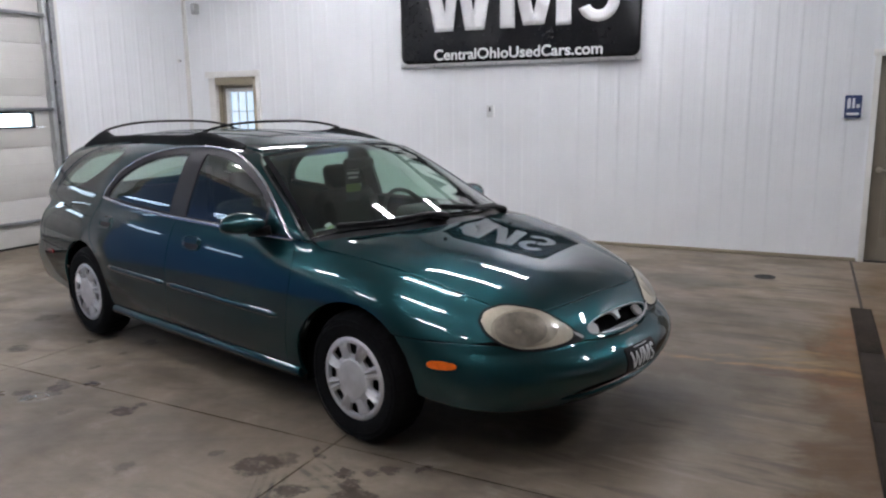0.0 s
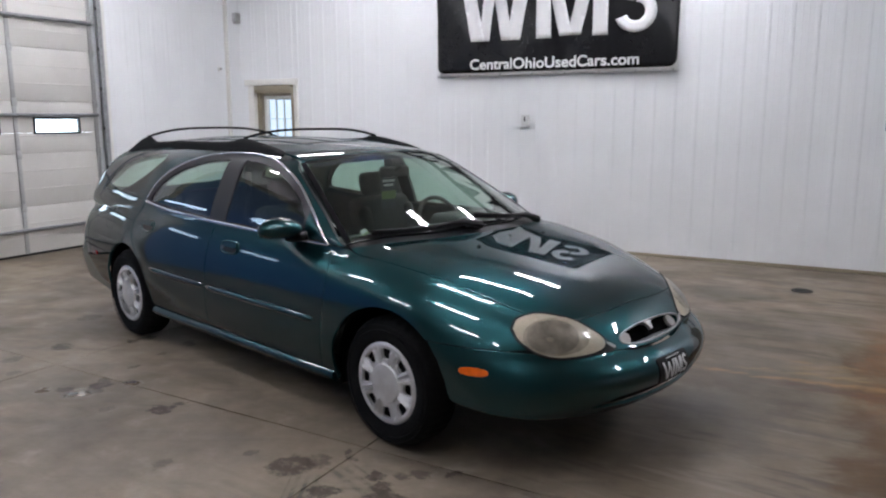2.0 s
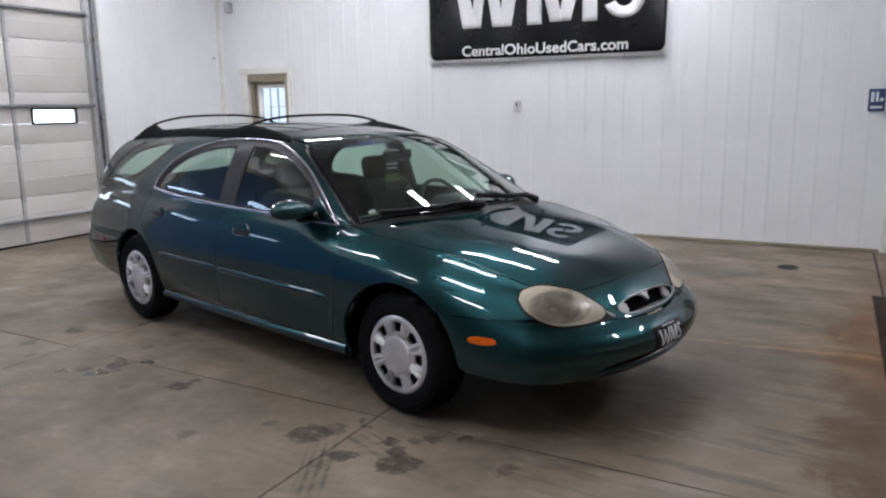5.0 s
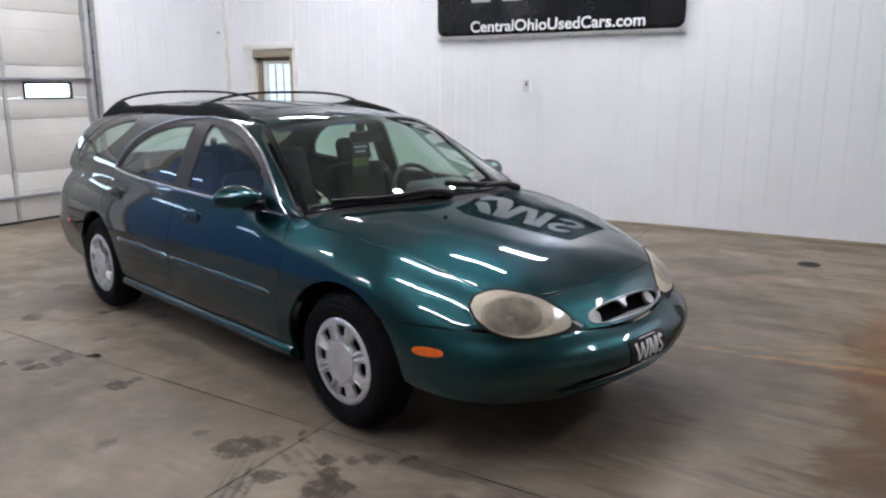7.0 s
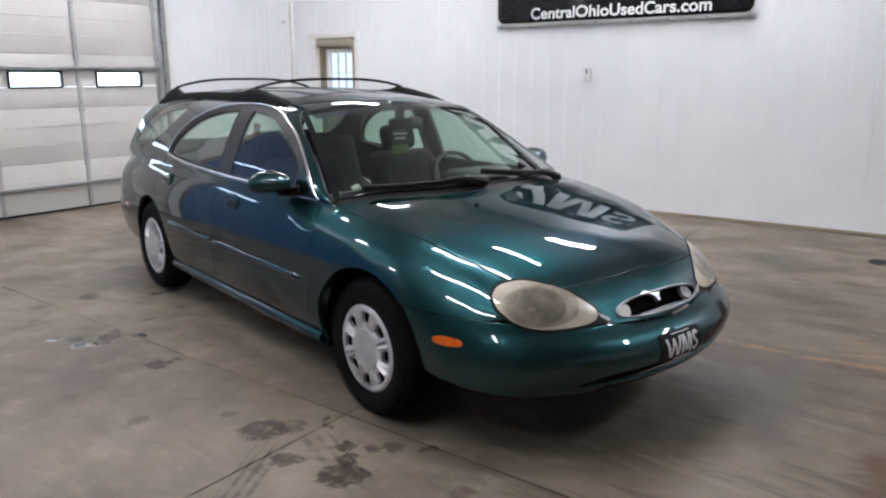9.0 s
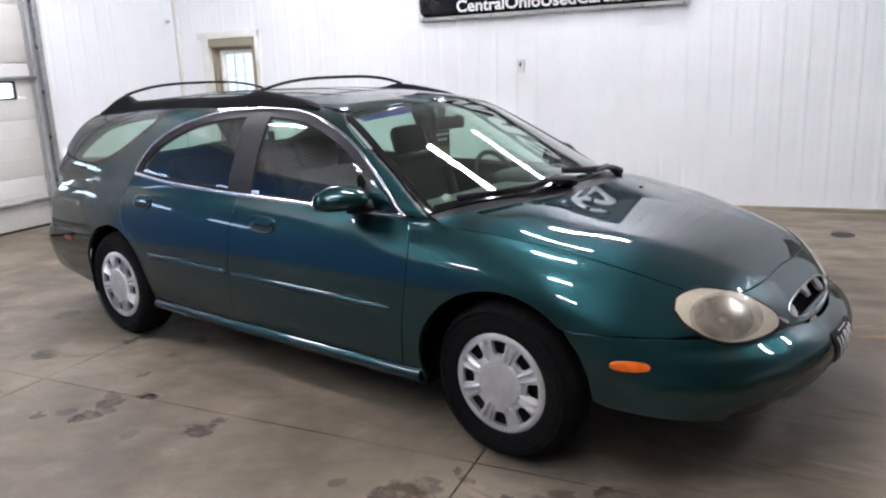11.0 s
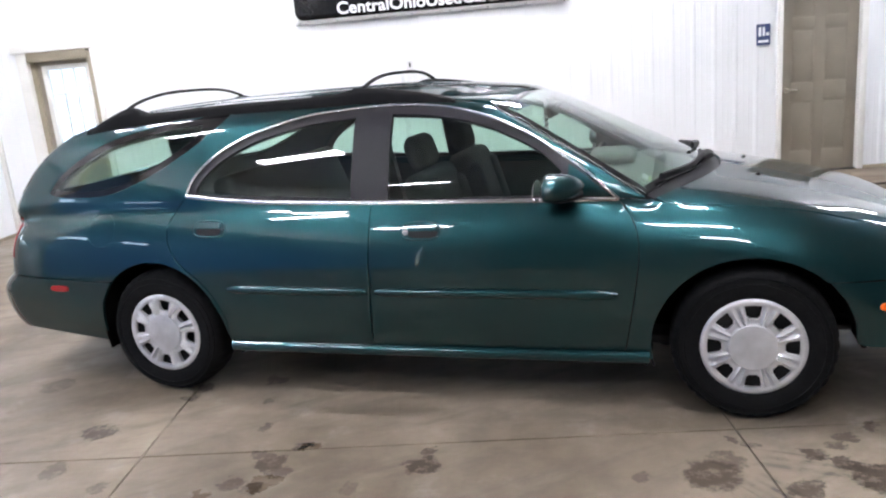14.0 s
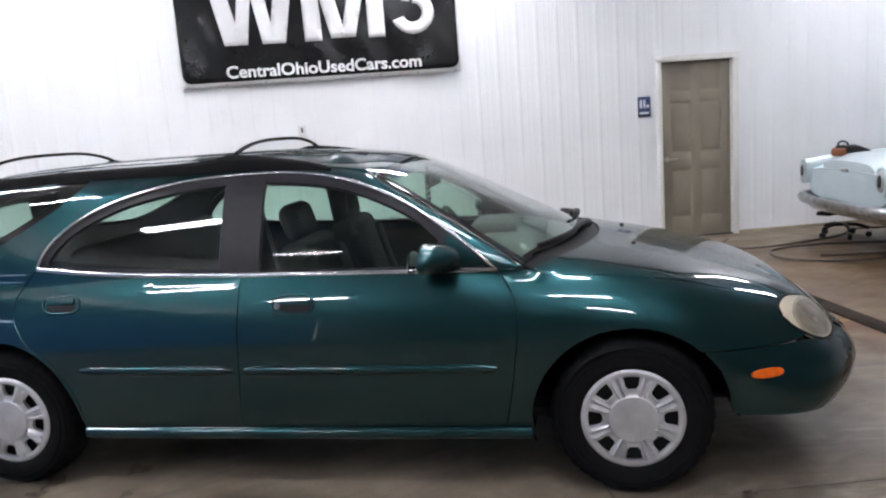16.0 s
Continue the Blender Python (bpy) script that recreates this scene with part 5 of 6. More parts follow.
for sgn in (1, -1):
    cut("tail_lamp", "rear", [(sgn * a, z) for a, z in ((-39.5, .70), (-36.5, .90), (-28, .89), (-26, .72))], RED_LENS, car, "red tail lamp", lift=.004, step=.03)
    cut("rear_marker", "rear", [(sgn * a, z) for a, z in oval(-54.5, .545, 2.9, .016, 24, 2.6)], RED_LENS, car, "red side marker lamp", lift=.006, lip=.008, step=.015)
rear_top = on_rear([(-1.664, .581), (-1.95, .588), (-2.2, .595), (-2.40, .60)])
rear_arch = on_rear([(-1.763, .40), (-1.736, .48), (-1.692, .55)])
rear_low = on_rear([(-1.80, .25), (-1.78, .32)])
half = np.vstack([rear_low, rear_arch, rear_top])
rb = np.vstack([half, (half * (-1, 1))[::-1], [(40, .30), (0, .33), (-40, .30)]])
cut("rear_bumper", "rear", rb, PAINT, car, "body-coloured rear bumper", step=.035)

# --- mouldings and bright trim ---
strip("moulding", [(x, .555 - .008 * x) for x in np.linspace(-.195, .865, 40)], .036, .017, PAINT, front_doors[0], "body-coloured rubbing strip", taper=True)
strip("moulding", [(x, .555 - .010 * x) for x in np.linspace(-.96, -.245, 30)], .036, .017, PAINT, rear_doors[0], "body-coloured rubbing strip", taper=True)
strip("belt_trim", BELT, .018, .006, CHROME, car, "bright belt moulding", two=True)
strip("window_trim", DLO, .014, .006, CHROME, car, "bright window moulding", two=True)
strip("screen_trim", SCREEN_SIDE[1:], .008, .004, DARK_CHROME, car, "bright windscreen edge moulding", two=True)
strip("sill", np.stack([np.linspace(-1.0, .985, 30), np.full(30, .262)], -1), .055, .030, PAINT, car, "body-coloured sill ledge", two=True)


# --- handles, mirrors ---
def handle(x, z, lock, door):
    c = x + (.012 if lock else 0)
    h = cut("door_handle", "right", oval(x, z, .088, .036, 36, 3.0), PAINT, door, lift=.004, lip=.012, step=.02)
    ring = oval(x, z, .088, .036, 36, 3.0)
    strip("handle_rim", ring + ring[:1], .010, .008, PAINT, h)
    # shade in the body-coloured bowl, put in as a flat black patch
    cut("grip_recess", "right", oval(c, z - .010, .068, .018, 28, 3.0), TRIM_BLACK, h, "black patch for the shade in the grip recess", lift=.0056, lip=.002, step=.015)
    cut("flap", "right", round_rect(c - .066, z + .001, c + .066, z + .026, .010), PAINT, h, lift=.016, lip=.012, step=.015)
    if lock:
        cut("key_lock", "right", oval(x - .068, z - .004, .012, .012, 18), DARK_CHROME, h, "bright key lock", lift=.009, lip=.005, step=.008)


handle(.03, .822, True, front_doors[0])
handle(-1.045, .848, False, rear_doors[0])


def mirror(sgn):
    bm = bmesh.new()
    bmesh.ops.create_uvsphere(bm, u_segments=32, v_segments=20, radius=1)
    for v in bm.verts:
        x, y, z = v.co
        x = x * (.135 if x > 0 else .035)
        v.co = (.612 + x, sgn * (-.945 + y * .115 * (1 - .25 * max(0, x) / .135) + .35 * max(0, x - .03)), .985 + z * .062 * (1 - .12 * y) * (1 if z > 0 else .8) + .012 + .006 * y)
    m = part("door_mirror", bm, PAINT, car, "green door mirror", 60)
    part("mirror_arm", tube(spline([(.70, sgn * -.815, .955), (.66, sgn * -.86, .945), (.62, sgn * -.90, .945)], 4), [.05, .048, .045, .042, .04, .038, .036, .034, .032], 14, flat=.55), TRIM_BLACK, m, "black mirror arm")
    part("mirror_glass", slab_of([(a, b) for a, b in oval(0, 0, .090, .048, 30, 2.4)], 0, .003), material("mirror_glass", (.8, .82, .83), .03, 1.0), m).matrix_local = pose(.561, sgn * -.945, .985, 0, 0, 90)


mirror(1), mirror(-1)


# --- roof rack: low side rails with moulded feet, two bowed cross bars ---
RAIL_Y, BAR_X = .552, (-.30, -1.63)
RAIL_H = spline([(.15, -.004), (.04, .022), (-.10, .041), (-.24, .056), (-.34, .060), (-.42, .044), (-.6, .034), (-1.0, .031), (-1.45, .033), (-1.53, .042), (-1.60, .074), (-1.67, .072), (-1.79, .038), (-1.90, -.004)], 5)


def rail(sgn):
    zr = z_at("top", RAIL_H[:, 0], np.full(len(RAIL_H), -RAIL_Y))
    bm = bmesh.new()
    rows = []
    for (x, h), zz in zip(RAIL_H, zr):
        w = .031 - .1 * max(0, h - .02)
        rows.append([bm.verts.new((x, sgn * -(RAIL_Y + o * w), float(zz) + k)) for o, k in ((1.25, -.022), (1.1, h * .5), (.75, h * .92), (.25, h), (-.4, h), (-.8, h * .85), (-1.1, h * .3), (-1.2, -.006))])
    for p, q in zip(rows, rows[1:]):
        for i in range(7):
            bm.faces.new((p[i], p[i + 1], q[i + 1], q[i]) if sgn < 0 else (q[i], q[i + 1], p[i + 1], p[i]))
    r = part("roof_rail", bm, RAIL_BLACK, car, "black moulded roof rail", 50)
    strip("rail_insert", [(x, -sgn * (RAIL_Y - .036)) for x in np.linspace(-.42, -1.55, 20)], .008, .012, DULL_TRIM, r, "bright rail edge", kind="top")


rail(1), rail(-1)
for x in BAR_X:
    ends = float(z_at("top", [x], [-RAIL_Y])[0]) + (.062 if x > -1 else .077)
    path = [(x, y, ends + (1.499 - ends) * (1 - (abs(y) / RAIL_Y) ** 3)) for y in np.linspace(-RAIL_Y, RAIL_Y, 23)]
    part("cross_bar", tube(path, .0125, 12, flat=.65), RAIL_BLACK, car, "black bowed roof cross bar", 60)

# --- wipers and washer jets ---
def on_top(x, y, lift):
    p = onto("top", np.array([x]), np.array([y]))
    return Vector((p + skin_normal(p) * lift)[0])


for a, b, piv in (((1.03, -.66), (1.20, -.12), (1.245, -.05)), ((1.17, -.02), (1.115, .56), (1.19, .55))):
    way = [on_top(a[0] + (b[0] - a[0]) * t + .05 * math.sin(math.pi * t), a[1] + (b[1] - a[1]) * t, .020) for t in np.linspace(0, 1, 14)]
    w = part("wiper", tube(way, .009, 8, flat=1.7), TRIM_BLACK, car, "black wiper")
    arm = [on_top(piv[0] + (way[6].x - piv[0]) * t, piv[1] + (way[6].y - piv[1]) * t, .012 + .022 * math.sin(math.pi * t)) for t in np.linspace(0, 1, 8)]
    part("wiper_arm", tube(arm, [.030, .027, .022, .018, .015, .012, .010, .009], 8, flat=.8), TRIM_BLACK, w)
for x, y in ((1.45, -.295), (1.435, .285)):
    p = on_top(x, y, .004)
    part("washer_jet", lathe([(0, .006), (.008, .005), (.012, -.004), (0, -.006)], 14, turn=Matrix.Translation(p) @ pose(0, 0, 0, 90)), TRIM_BLACK, car)


# --- wheels ---
def wheel(m):
    """Tyre, steel wheel and a silver cover with eight windows; its face towards -y."""
    w = part("wheel", lathe([(0, -.055), (.16, -.055), (.19, -.07), (.196, -.09), (.196, .05), (0, .05)], 40), DARK_STEEL, car, "black steel wheel")
    n = 144
    prof = [(.197, -.088), (.205, -.097), (.225, -.1025), (.25, -.105), (.272, -.103), (.290, -.096), (.303, -.084), (.310, -.074), (.3175, -.060), (.320, -.03), (.3205, 0), (.320, .03), (.3175, .06), (.303, .084), (.272, .103), (.225, .102), (.197, .088)]
    bm = bmesh.new()
    rings = []
    for j, (r, y) in enumerate(prof):
        ring = []
        for i in range(n):
            a = 2 * math.pi * i / n
            rr = r - (.006 if j in (7, 8, 12) and i % 4 >= 3 else 0)
            if j in (9, 10, 11) and i % 4 == 3:
                rr = r - .004
            ring.append(bm.verts.new((rr * math.cos(a), y, rr * math.sin(a))))
        rings.append(ring)
    for a, b in zip(rings, rings[1:]):
        for i in range(n):
            bm.faces.new((a[i], a[(i + 1) % n], b[(i + 1) % n], b[i]))
    tyre = part("tyre", bm, TYRE, w, "worn black tyre", 40)
    for r in (.262, .288):
        part("sidewall_ring", lathe([(r - .003, -.1035), (r, -.1075), (r + .003, -.1025)], 72), TYRE, tyre)
    # cover: a polar sheet, domed in the middle, with windows left open
    bm = bmesh.new()
    per = 32
    n = 8 * per
    radii = [0, .03, .06, .082, .092, .0955, .100, .110, .118, .126, .145, .160, .168, .174, .180, .188, .196, .202, .2]

    def depth(r, a):
        s = abs((a / per) % 1 - .5) * 2           # 1 at a spoke's middle
        if r <= .092:
            d = -.111 + .5 * r * r
        elif r <= .096:
            d = -.1015
        elif r < .176:
            rib = math.exp(-((s - .74) / .10) ** 2) - .55 * math.exp(-((s - 1) / .09) ** 2)
            d = -.0985 - .013 * rib * min(1, (r - .094) / .012) * min(1, max(0, (.180 - r) / .02))
        elif r < .197:
            d = -.0985 - .004 * math.sin((r - .176) / .021 * math.pi)
        else:
            d = -.094 if r > .199 else -.092
        return d

    def is_open(r0, r1, a):
        s = abs(((a + .5) / per) % 1 - .5) * 2
        return r0 >= .117 and r1 <= .1745 and s < (.37 if r0 < .12 else .47 if r1 > .17 else .51)

    vs = [[bm.verts.new((r * math.cos(2 * math.pi * i / n), depth(r, i), r * math.sin(2 * math.pi * i / n))) for i in range(n)] if r else [bm.verts.new((0, depth(0, 0), 0))] for r in radii]
    for j in range(len(radii) - 1):
        for i in range(n):
            if is_open(radii[j], radii[j + 1], i):
                continue
            f = list(dict.fromkeys([vs[j][i % len(vs[j])], vs[j][(i + 1) % n % len(vs[j])], vs[j + 1][(i + 1) % n], vs[j + 1][i]]))
            bm.faces.new(f)
    open_edges = [e for e in bm.edges if e.is_boundary]
    ext = bmesh.ops.extrude_edge_only(bm, edges=open_edges)
    bmesh.ops.translate(bm, vec=(0, .018, 0), verts=[v for v in ext["geom"] if isinstance(v, bmesh.types.BMVert)])
    part("wheel_cover", bm, SILVER, w, "silver eight-window wheel cover", 38)
    w.matrix_local = m
    return w


first_wheel = wheel(pose(WHEEL_X[0], -.795, .322, 0, 22.5, 0))
for m in (pose(WHEEL_X[1], -.795, .322, 0, 31, 0), pose(WHEEL_X[0], .795, .322, 0, 0, 180), pose(WHEEL_X[1], .795, .322, 0, 0, 180)):
    copy_thing(first_wheel, m)

# --- wheel wells and underside ---
for cx, cz, rx, rz in (ARCH_F, ARCH_R):
    for sgn in (1, -1):
        bm = bmesh.new()
        rows = []
        for t in np.linspace(3 if cx > 0 else -8, 197, 32):
            c, s = math.cos(radians(t)), math.sin(radians(t))
            row = []
            for y, k in ((.862, 1.0), (.855, 1.03), (.80, 1.04), (.52, 1.04)):
                row.append(bm.verts.new((cx + (rx + .004) * k * c, -sgn * y, cz + (rz + .004) * k * s)))
            rows.append(row)
        for a, b in zip(rows, rows[1:]):
            for i in range(3):
                bm.faces.new((a[i], a[i + 1], b[i + 1], b[i]))
        bm.faces.new([r[3] for r in rows])
        part("wheel_well", bm, WELL_LINER, car, "black wheel-well liner", 60)
bm = box((3.6, 1.3, .05), (-.1, 0, .255), .02)
bm = box((.85, 1.0, .36), (1.62, 0, .47), .03, bm=bm)
bm = box((1.9, 1.56, .04), (-.05, 0, .245), .01, bm=bm)
bm = box((.5, 1.04, .16), (-1.95, 0, .40), .03, bm=bm)
# unseen frame box and nose panel, added to darken the view beneath the car
bm = box((.42, 1.02, .11), (1.22, 0, .215), .03, bm=bm)
bm = box((.30, 1.16, .03), (1.72, 0, .300), .01, bm=bm)
part("underbody", bm, DARK_STEEL, car, "dark underbody", 30)
for y in (-.785, .785):
    part("suspension", box((.16, .5, .12), (WHEEL_X[0], y * .6, .30), .03), DARK_STEEL, car)
    part("suspension", box((.14, .5, .10), (WHEEL_X[1], y * .6, .30), .03), DARK_STEEL, car)

# front pair reaches below the sill, its black standing in for shaded floor
for x0 in (ARCH_F[0] - .41, ARCH_R[0] + .40):
    for y in (-.69, .69):
        part("splash_shield", box((.02, .28, .235), (x0, y, .3175), .006), WELL_LINER, car, "black splash shield")
for x0 in (ARCH_F[0] + .43, ARCH_R[0] - .43):
    for y in (-.58, .58):
        part("splash_shield", box((.02, .40, .255), (x0, y - math.copysign(.02, y), .4025), .006), WELL_LINER, car, "black splash shield")

# --- cabin ---
cut("headliner", "top", shrink(roof_line, .03), LINER, car, "pale grey headliner", lift=-.035, lip=0, step=.08)
for nm, line, mt in (("door_trim", fdoor_line, CABIN), ("door_trim", rdoor_line, CABIN)):
    cut(nm, "right", shrink(line, .02), mt, car, "grey-green inner door trim", lift=-.055, lip=0, step=.06, two=True)
cut("pillar_trim", "right", shrink(side_line, .012), CABIN, car, "grey inner pillar and cargo trim", holes=[shrink(QUARTER_GLASS, .03)], lift=-.04, lip=0, step=.06, two=True)
part("cabin_floor", box((2.9, 1.48, .05), (-.5, 0, .33), .01), CLOTH, car, "dark carpet", 0)
part("cargo_floor", box((1.15, 1.2, .05), (-1.85, 0, .62), .01), CLOTH, car, "dark cargo carpet", 0)
part("firewall", box((.05, 1.0, .55), (1.02, 0, .60), .01), CABIN, car, smooth=0)


def seat(x, y, w):
    """A bucket seat with bolsters and a head rest."""
    s = part("seat", box((.52, w, .17), (x, y, .50), .055, segments=4), CLOTH, car, "dark grey cloth seat", 60)
    lean = pose(0, 0, 0, 0, -16)
    part("seat_back", box((.15, w, .56), (x - .29, y, .76), .06, turn=lean, segments=4), CLOTH, s, smooth=60)
    for d in (-1, 1):
        part("bolster", box((.16, .085, .46), (x - .255, y + d * (w / 2 - .05), .74), .04, turn=lean, segments=3), CLOTH, s, smooth=60)
        part("head_rest_post", tube([(x - .355, y + d * .06, .99), (x - .38, y + d * .06, 1.10)], .006), DARK_STEEL, s)
    part("head_rest", box((.10, .26, .17), (x - .39, y, 1.115), .048, turn=lean, segments=4), CLOTH, s, smooth=60)


seat(.29, -.385, .50), seat(.29, .37, .50)
s = part("rear_seat", box((.50, 1.28, .17), (-.72, 0, .52), .05, segments=4), CLOTH, car, "dark grey cloth bench seat", 60)
part("seat_back", box((.14, 1.28, .55), (-1.02, 0, .80), .05, turn=pose(0, 0, 0, 0, -20), segments=4), CLOTH, s, smooth=60)
dash = part("dashboard", box((.42, 1.44, .26), (.86, 0, .80), .09, segments=4), CABIN, car, "grey-green dashboard", 60)
part("instrument_hood", box((.26, .42, .09), (.76, .38, .935), .04, segments=4), CABIN, dash, smooth=60)
part("centre_stack", box((.16, .30, .26), (.68, 0, .76), .03), TRIM_BLACK, dash)
bm = bmesh.new()
shelf = bm.faces.new([bm.verts.new((x - .035, y * .97, .918 + .02 * (1 - y * y))) for x, y in SCREEN_BASE] + [bm.verts.new((.70, .68, .90)), bm.verts.new((.70, -.68, .90))])
bmesh.ops.triangulate(bm, faces=[shelf])
part("dash_top", bm, CABIN, dash, "grey-green dash top")
part("dash_vent", box((.05, .9, .02), (1.02, 0, .925), .008), TRIM_BLACK, dash, "defroster vent")
column = pose(.555, .36, .885, 0, -24, 0)
bm = None
ring = [(column @ Vector((0, .185 * math.cos(a), .185 * math.sin(a)))) for a in np.linspace(0, 2 * math.pi, 33)]
sw = part("steering_wheel", tube(ring, .014, 10, up=(1, 0, .3)), TRIM_BLACK, car, "dark steering wheel", 60)
part("wheel_hub", box((.06, .16, .12), (0, 0, 0), .03, turn=column), TRIM_BLACK, sw, smooth=60).matrix_local = Matrix()
sw.children[0].data.transform(Matrix())
for a in (-.18, .18):
    part("wheel_spoke", tube([column @ Vector((0, 0, -.01)), column @ Vector((0, a, -.03))], .013), TRIM_BLACK, sw)
part("steering_column", tube([column @ Vector((0, 0, 0)), (.86, .38, .74)], .035), TRIM_BLACK, sw)
rv = part("rear_view_mirror", box((.03, .24, .065), (.50, 0, 1.245), .012), TRIM_BLACK, car, "black rear-view mirror", 50)
part("mirror_stalk", tube([(.50, 0, 1.25), (.56, 0, 1.285)], .01), TRIM_BLACK, rv)
for y in (-.74, .74):
    part("seat_belt", tube([(-.19, y * .82, 1.24), (-.10, y * .9, .9), (.05, y * .96, .52)], .022, 6, flat=.12, up=(1, 0, 0)), RUBBER, car, "black seat belt")

# things in and on the wagon
tag = thing("price_tag", "dark hang tag with pale print and a green band", "tag", at=CAR @ pose(.465, -.02, 1.185, 0, 0, 90) @ Matrix.Scale(1.12, 4))
part("card", slab_of(round_rect(-.055, -.15, .055, .085, .008), 0, -.002), TAG_DARK, tag)
part("hook_loop", slab_of(round_rect(-.03, .08, .03, .135, .02), 0, -.002), TAG_DARK, tag)
part("green_band", slab_of([(-.053, -.10), (.053, -.10), (.053, -.055), (-.053, -.055)], -.0025, -.004), TAG_GREEN, tag)
for k, w in enumerate((.035, .045, .04)):
    part("print_bar", slab_of([(-w, -.028 + .024 * k), (w, -.028 + .024 * k), (w, -.016 + .024 * k), (-w, -.016 + .024 * k)], -.0025, -.004), INK, tag, "unreadable pale print")
plate = thing("dealer_plate", "black dealer plate with white shapes on the front bumper", "plate", at=CAR)


def on_plate(shape, name, mat, lift, label="", lip=0.):
    cut(name, "front", [(-.2 + u * 43, .424 + v * .95) for u, v in shape], mat, plate, label, lift=lift, lip=lip, step=.012)


on_plate(round_rect(-.15, -.055, .15, .058, .012), "plate", PLATE_BLACK, .006, lip=.005)
for shape in (bar(-.092, -.038, -.112, .038, .018), bar(-.085, -.038, -.064, .034, .014), bar(-.045, -.038, -.062, .034, .014), bar(-.038, -.038, -.016, .038, .018), bar(-.003, -.038, .005, .038, .018),
              bar(.026, -.030, .014, .038, .015), bar(.032, -.030, .052, .038, .015), bar(.057, -.038, .065, .038, .018), arc_band(.098, -.018, .008, .024, -160, 88), arc_band(.103, .018, .008, .024, 20, 268)):
    on_plate(shape, "white_shape", PLATE_WHITE, .0085)
for z in (-.049, .050):
    on_plate([(-.07, z - .002), (.07, z - .002), (.07, z + .002), (-.07, z + .002)], "print_bar", INK, .0085, "unreadable pale print")
car.matrix_world = CAR


# ---- the old pale blue car standing by the east end, its tail towards the wagon ----
OLD = pose(3.66, 4.25, 0, 0, 0, -8)      # tail centre; x runs forward along the old car


def loft(sections, n=28, power=3.0):
    """Closed sections (x, centre z, half width, half height) joined to a body."""
    bm = bmesh.new()
    rings = []
    for x, cz, w, h in sections:
        rings.append([bm.verts.new((x, a, b)) for a, b in oval(0, cz, w, h, n, power)])
    for a, b in zip(rings, rings[1:]):
        for i in range(n):
            bm.faces.new((a[i], a[(i + 1) % n], b[(i + 1) % n], b[i]))
    bm.faces.new(rings[0])
    bm.faces.new(rings[-1])
    return bm


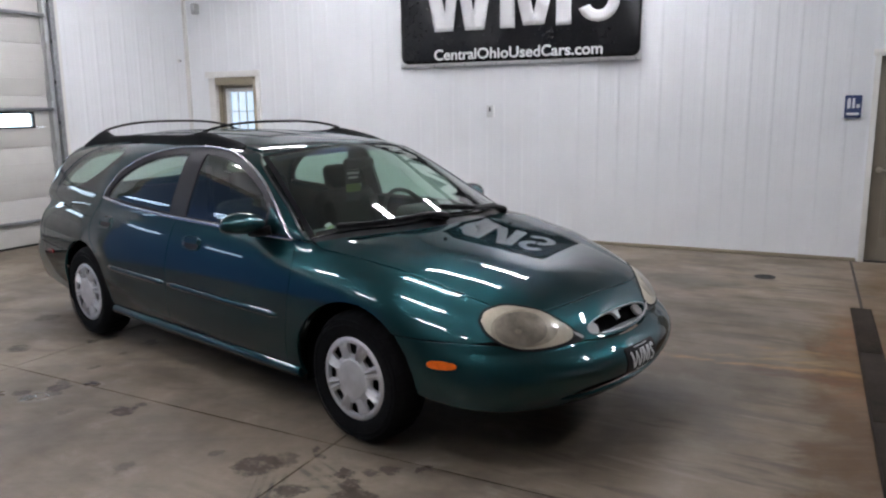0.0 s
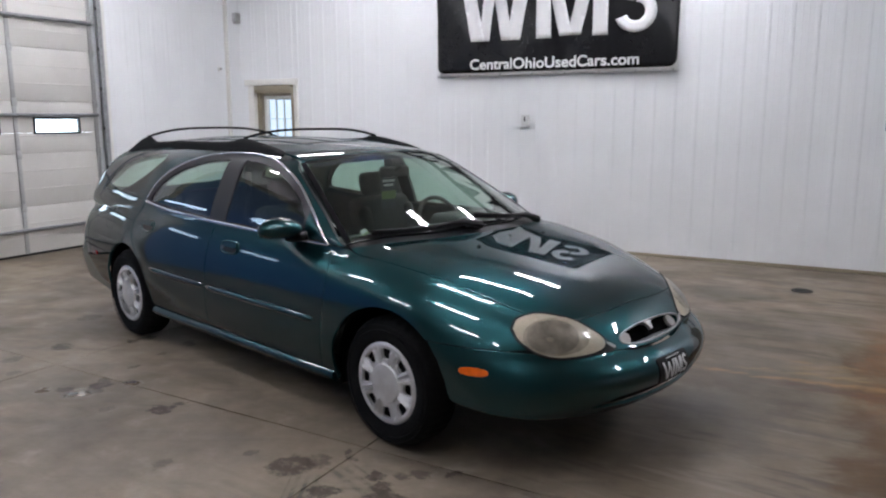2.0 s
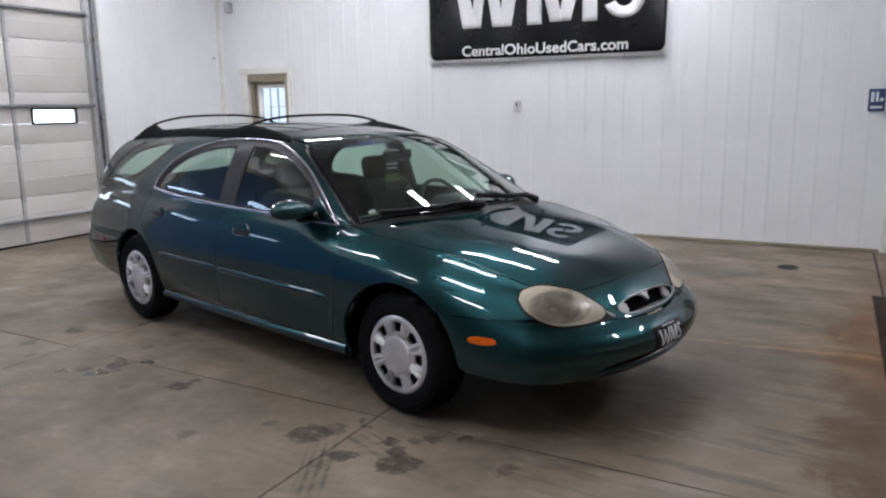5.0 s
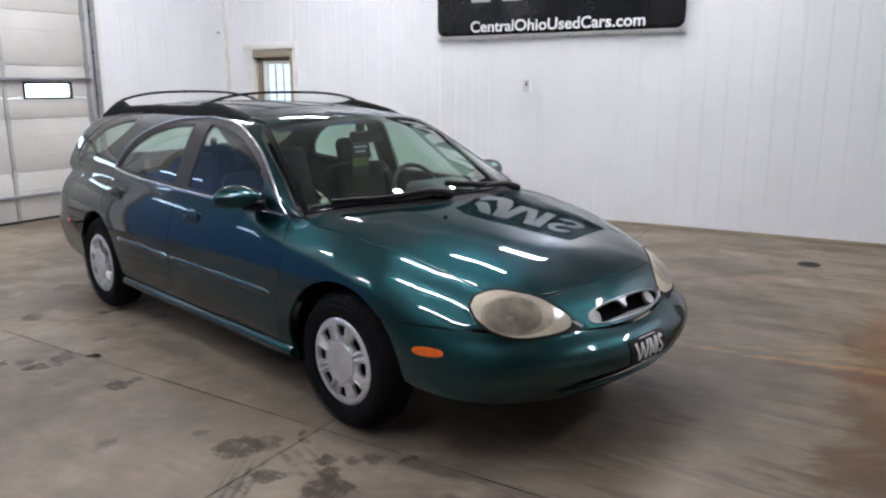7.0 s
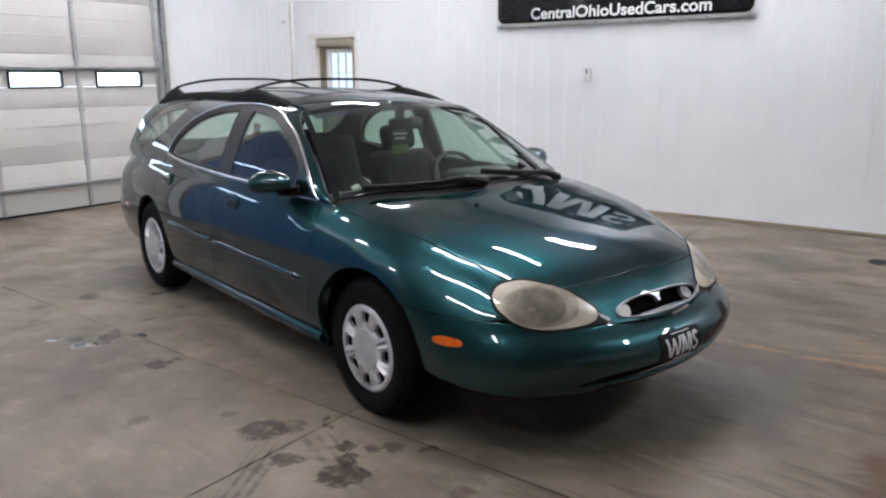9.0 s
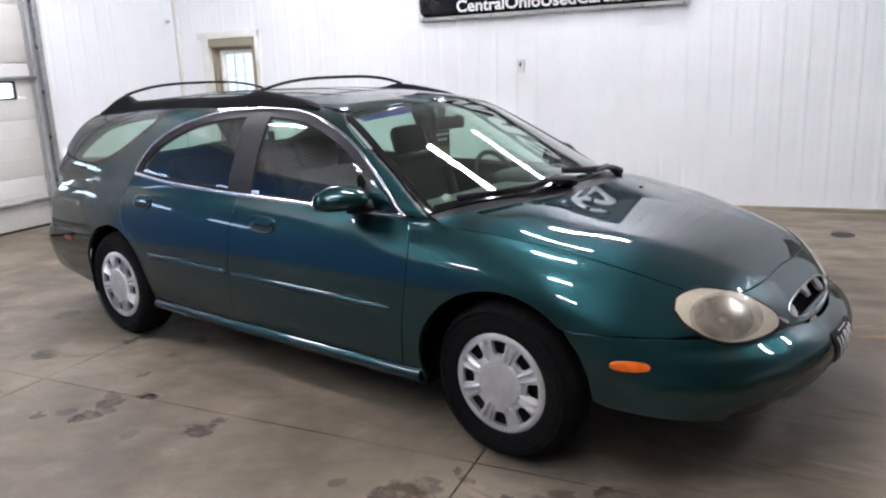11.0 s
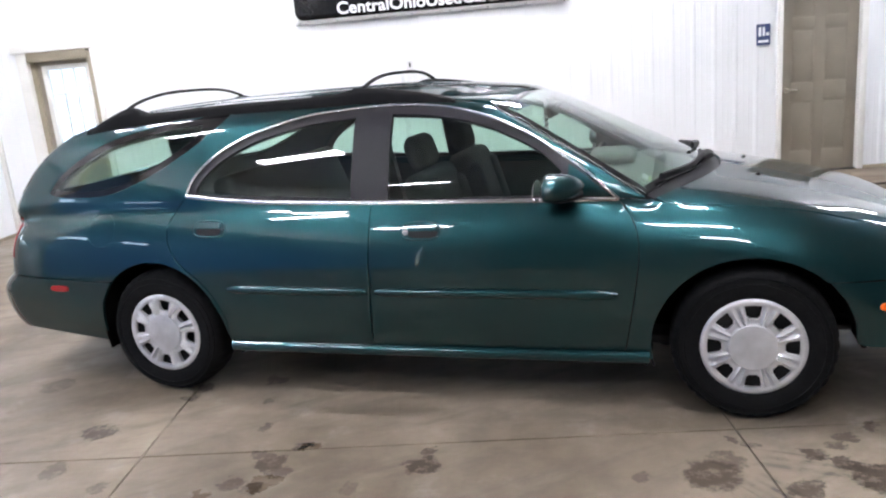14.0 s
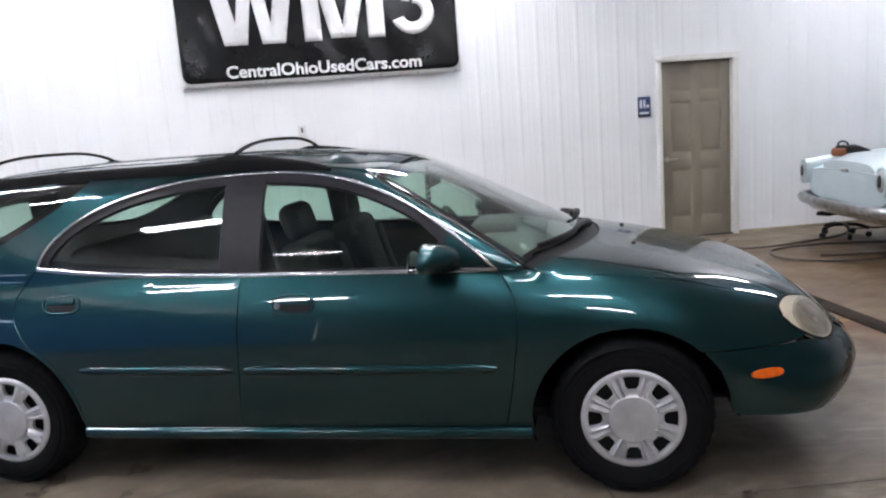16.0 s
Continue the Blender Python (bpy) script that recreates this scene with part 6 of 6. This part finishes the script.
def old_car():
    c = thing("old_car", "pale blue vintage sedan with chrome bumper and tail fins", "car", at=Matrix())
    xs_ = np.linspace(0, 5.0, 21)
    width = curve([(0, .78), (.15, .86), (.6, .91), (2.5, .93), (4.4, .90), (4.9, .82), (5.0, .74)])
    top = curve([(0, .80), (.12, .86), (.7, .93), (1.3, .97), (3.3, 1.0), (4.6, .93), (5.0, .80)])
    low = curve([(0, .48), (.2, .38), (.6, .33), (4.5, .33), (5.0, .45)])
    part("body", loft([(float(x), float(top(x) + low(x)) / 2, float(width(x)), float(top(x) - low(x)) / 2) for x in xs_], 36, 4.0), PALE_BLUE, c, smooth=50)
    ch = curve([(1.15, .94), (1.5, 1.25), (1.9, 1.42), (2.6, 1.45), (3.1, 1.38), (3.6, .98)])
    part("cabin", loft([(float(x), .95 + float(ch(x) - .95) / 2, .74, max(.03, float(ch(x) - .95) / 2)) for x in np.linspace(1.15, 3.6, 13)], 32, 3.2), PALE_BLUE, c, smooth=50)
    part("rear_window", loft([(1.20, 1.02, .52, .02), (1.30, 1.10, .58, .05), (1.48, 1.22, .56, .06), (1.64, 1.31, .50, .03)], 24, 3.0), material("old_glass", (.16, .17, .18), .1, coat=1.0, stain=.2), c, "grey curved rear window", 50)
    part("trunk_lid", loft([(-.005, .66, .44, .10), (.02, .76, .52, .125), (.25, .83, .56, .115), (.8, .90, .56, .07), (1.1, .93, .50, .05)], 28, 3.4), PALE_BLUE, c, smooth=50)
    part("trunk_handle", box((.03, .16, .04), (-.005, 0, .80), .012), OLD_CHROME, c, "chrome trunk handle")
    for s in (-1, 1):
        fin = part("tail_fin", loft([(-.06, .74, .085, .13), (.1, .77, .085, .13), (.6, .84, .07, .09), (1.4, .90, .04, .04)], 20, 3.0), PALE_BLUE, c, smooth=50)
        fin.location = (0, s * .79, 0)
        lamp = part("tail_lamp", loft([(-.075, .745, .040, .065), (-.065, .745, .055, .090), (-.05, .745, .062, .10)], 20, 3.2), OLD_CHROME, c, "chrome tail lamp pod", 40)
        lamp.location = (0, s * .79, 0)
        part("lens", loft([(-.088, .75, .022, .040), (-.080, .75, .032, .055), (-.07, .75, .035, .06)], 18, 2.4), DARK_CHROME, lamp, "dusty grey lamp lens", 40)
        part("rear_quarter_trim", tube([(.1, s * .905, .66), (1.2, s * .935, .67), (4.4, s * .935, .68)], .012, 8), OLD_CHROME, c)
    way = spline([(.35, -.95, .47), (.08, -.94, .47), (-.08, -.80, .47), (-.12, -.4, .46), (-.13, 0, .46), (-.12, .4, .46), (-.08, .80, .47), (.08, .94, .47), (.35, .95, .47)], 5)
    part("rear_bumper", tube(way, .036, 14, flat=1.5), OLD_CHROME, c, "chrome wrap-round bumper", 60)
    part("valance", box((.3, 1.5, .12), (.12, 0, .40), .04), OLD_CHROME, c, "grey lower valance")
    for x in (1.05, 4.05):
        for s in (-1, 1):
            w = part("wheel", lathe([(0, -.1), (.19, -.09), (.20, -.085), (.26, -.1), (.31, -.08), (.335, -.04), (.335, .04), (.31, .08), (0, .08)], 36, turn=Matrix.Translation((x, s * .74, .335)) @ pose(0, 0, 0, 0, 0, 0 if s < 0 else 180)), TYRE, c, "black tyre with chrome cap")
            part("hub_cap", lathe([(0, -.125), (.07, -.12), (.14, -.105), (.16, -.095)], 28, turn=Matrix.Translation((x, s * .74, .335)) @ pose(0, 0, 0, 0, 0, 0 if s < 0 else 180)), OLD_CHROME, w)
    c.matrix_world = OLD


old_car()


def tool_bag():
    b = thing("tool_case", "orange and black tool case lying on the trunk", "tool case", at=OLD @ pose(.30, .70, .885, 0, 4, 20) @ Matrix.Scale(.85, 4))
    part("case", box((.20, .18, .10), (0, 0, .05), .03, segments=3), ORANGE, b, smooth=60)
    part("black_pad", loft([(-.03, .075, .10, .06), (.16, .075, .12, .07), (.36, .05, .09, .045), (.56, .02, .03, .012)], 16, 2.6), TRIM_BLACK, b, "black padded bag end", 50)
    part("carry_handle", tube(spline([(-.08, 0, .11), (-.06, 0, .165), (0, 0, .185), (.07, 0, .165), (.09, 0, .11)], 5), .012, 8), TRIM_BLACK, b, smooth=60)


tool_bag()


def creeper():
    s = thing("wheeled_stool", "black low shop stool base on casters", "stool", at=pose(4.12, 4.95, 0, 0, 0, 25))
    part("seat", box((.30, .16, .045), (-.08, .10, .27), .02, segments=3), TRIM_BLACK, s, smooth=60)
    part("post", tube([(0, 0, .10), (0, 0, .25)], .022), DARK_STEEL, s)
    for k in range(5):
        a = radians(72 * k + 10)
        c, n_ = math.cos(a), math.sin(a)
        part("leg", tube(spline([(0, 0, .135), (.12 * c, .12 * n_, .14), (.24 * c, .24 * n_, .10)], 4), .018, 8), TRIM_BLACK, s, smooth=60)
        part("caster", lathe([(0, -.02), (.03, -.018), (.032, 0), (.03, .018), (0, .02)], 16, turn=Matrix.Translation((.24 * c, .24 * n_, .034)) @ pose(0, 0, 0, 0, 0, 72 * k)), RUBBER, s)
        part("caster_stem", tube([(.24 * c, .24 * n_, .05), (.24 * c, .24 * n_, .10)], .01), DARK_STEEL, s)


creeper()


def coil(pts, name, label):
    way = spline(pts, 8)
    tagged(part(name, tube(way, .011, 8), HOSE, None, label, 60), category="hose")


coil([(4.6, 4.15, .013), (4.1, 3.78, .013), (3.4, 3.72, .013), (2.95, 4.05, .013), (3.05, 4.5, .013), (3.6, 4.62, .013), (4.2, 4.45, .013), (4.3, 4.1, .04), (3.9, 3.95, .013), (3.3, 4.05, .013)], "air_hose", "dark rubber air hose coiled on the floor")
coil([(3.0, 5.35, .013), (2.75, 5.0, .013), (2.9, 4.72, .013), (3.5, 4.78, .013), (4.1, 5.0, .013), (4.5, 5.3, .013), (5.0, 5.2, .013)], "air_hose", "dark rubber air hose looped near the wall")
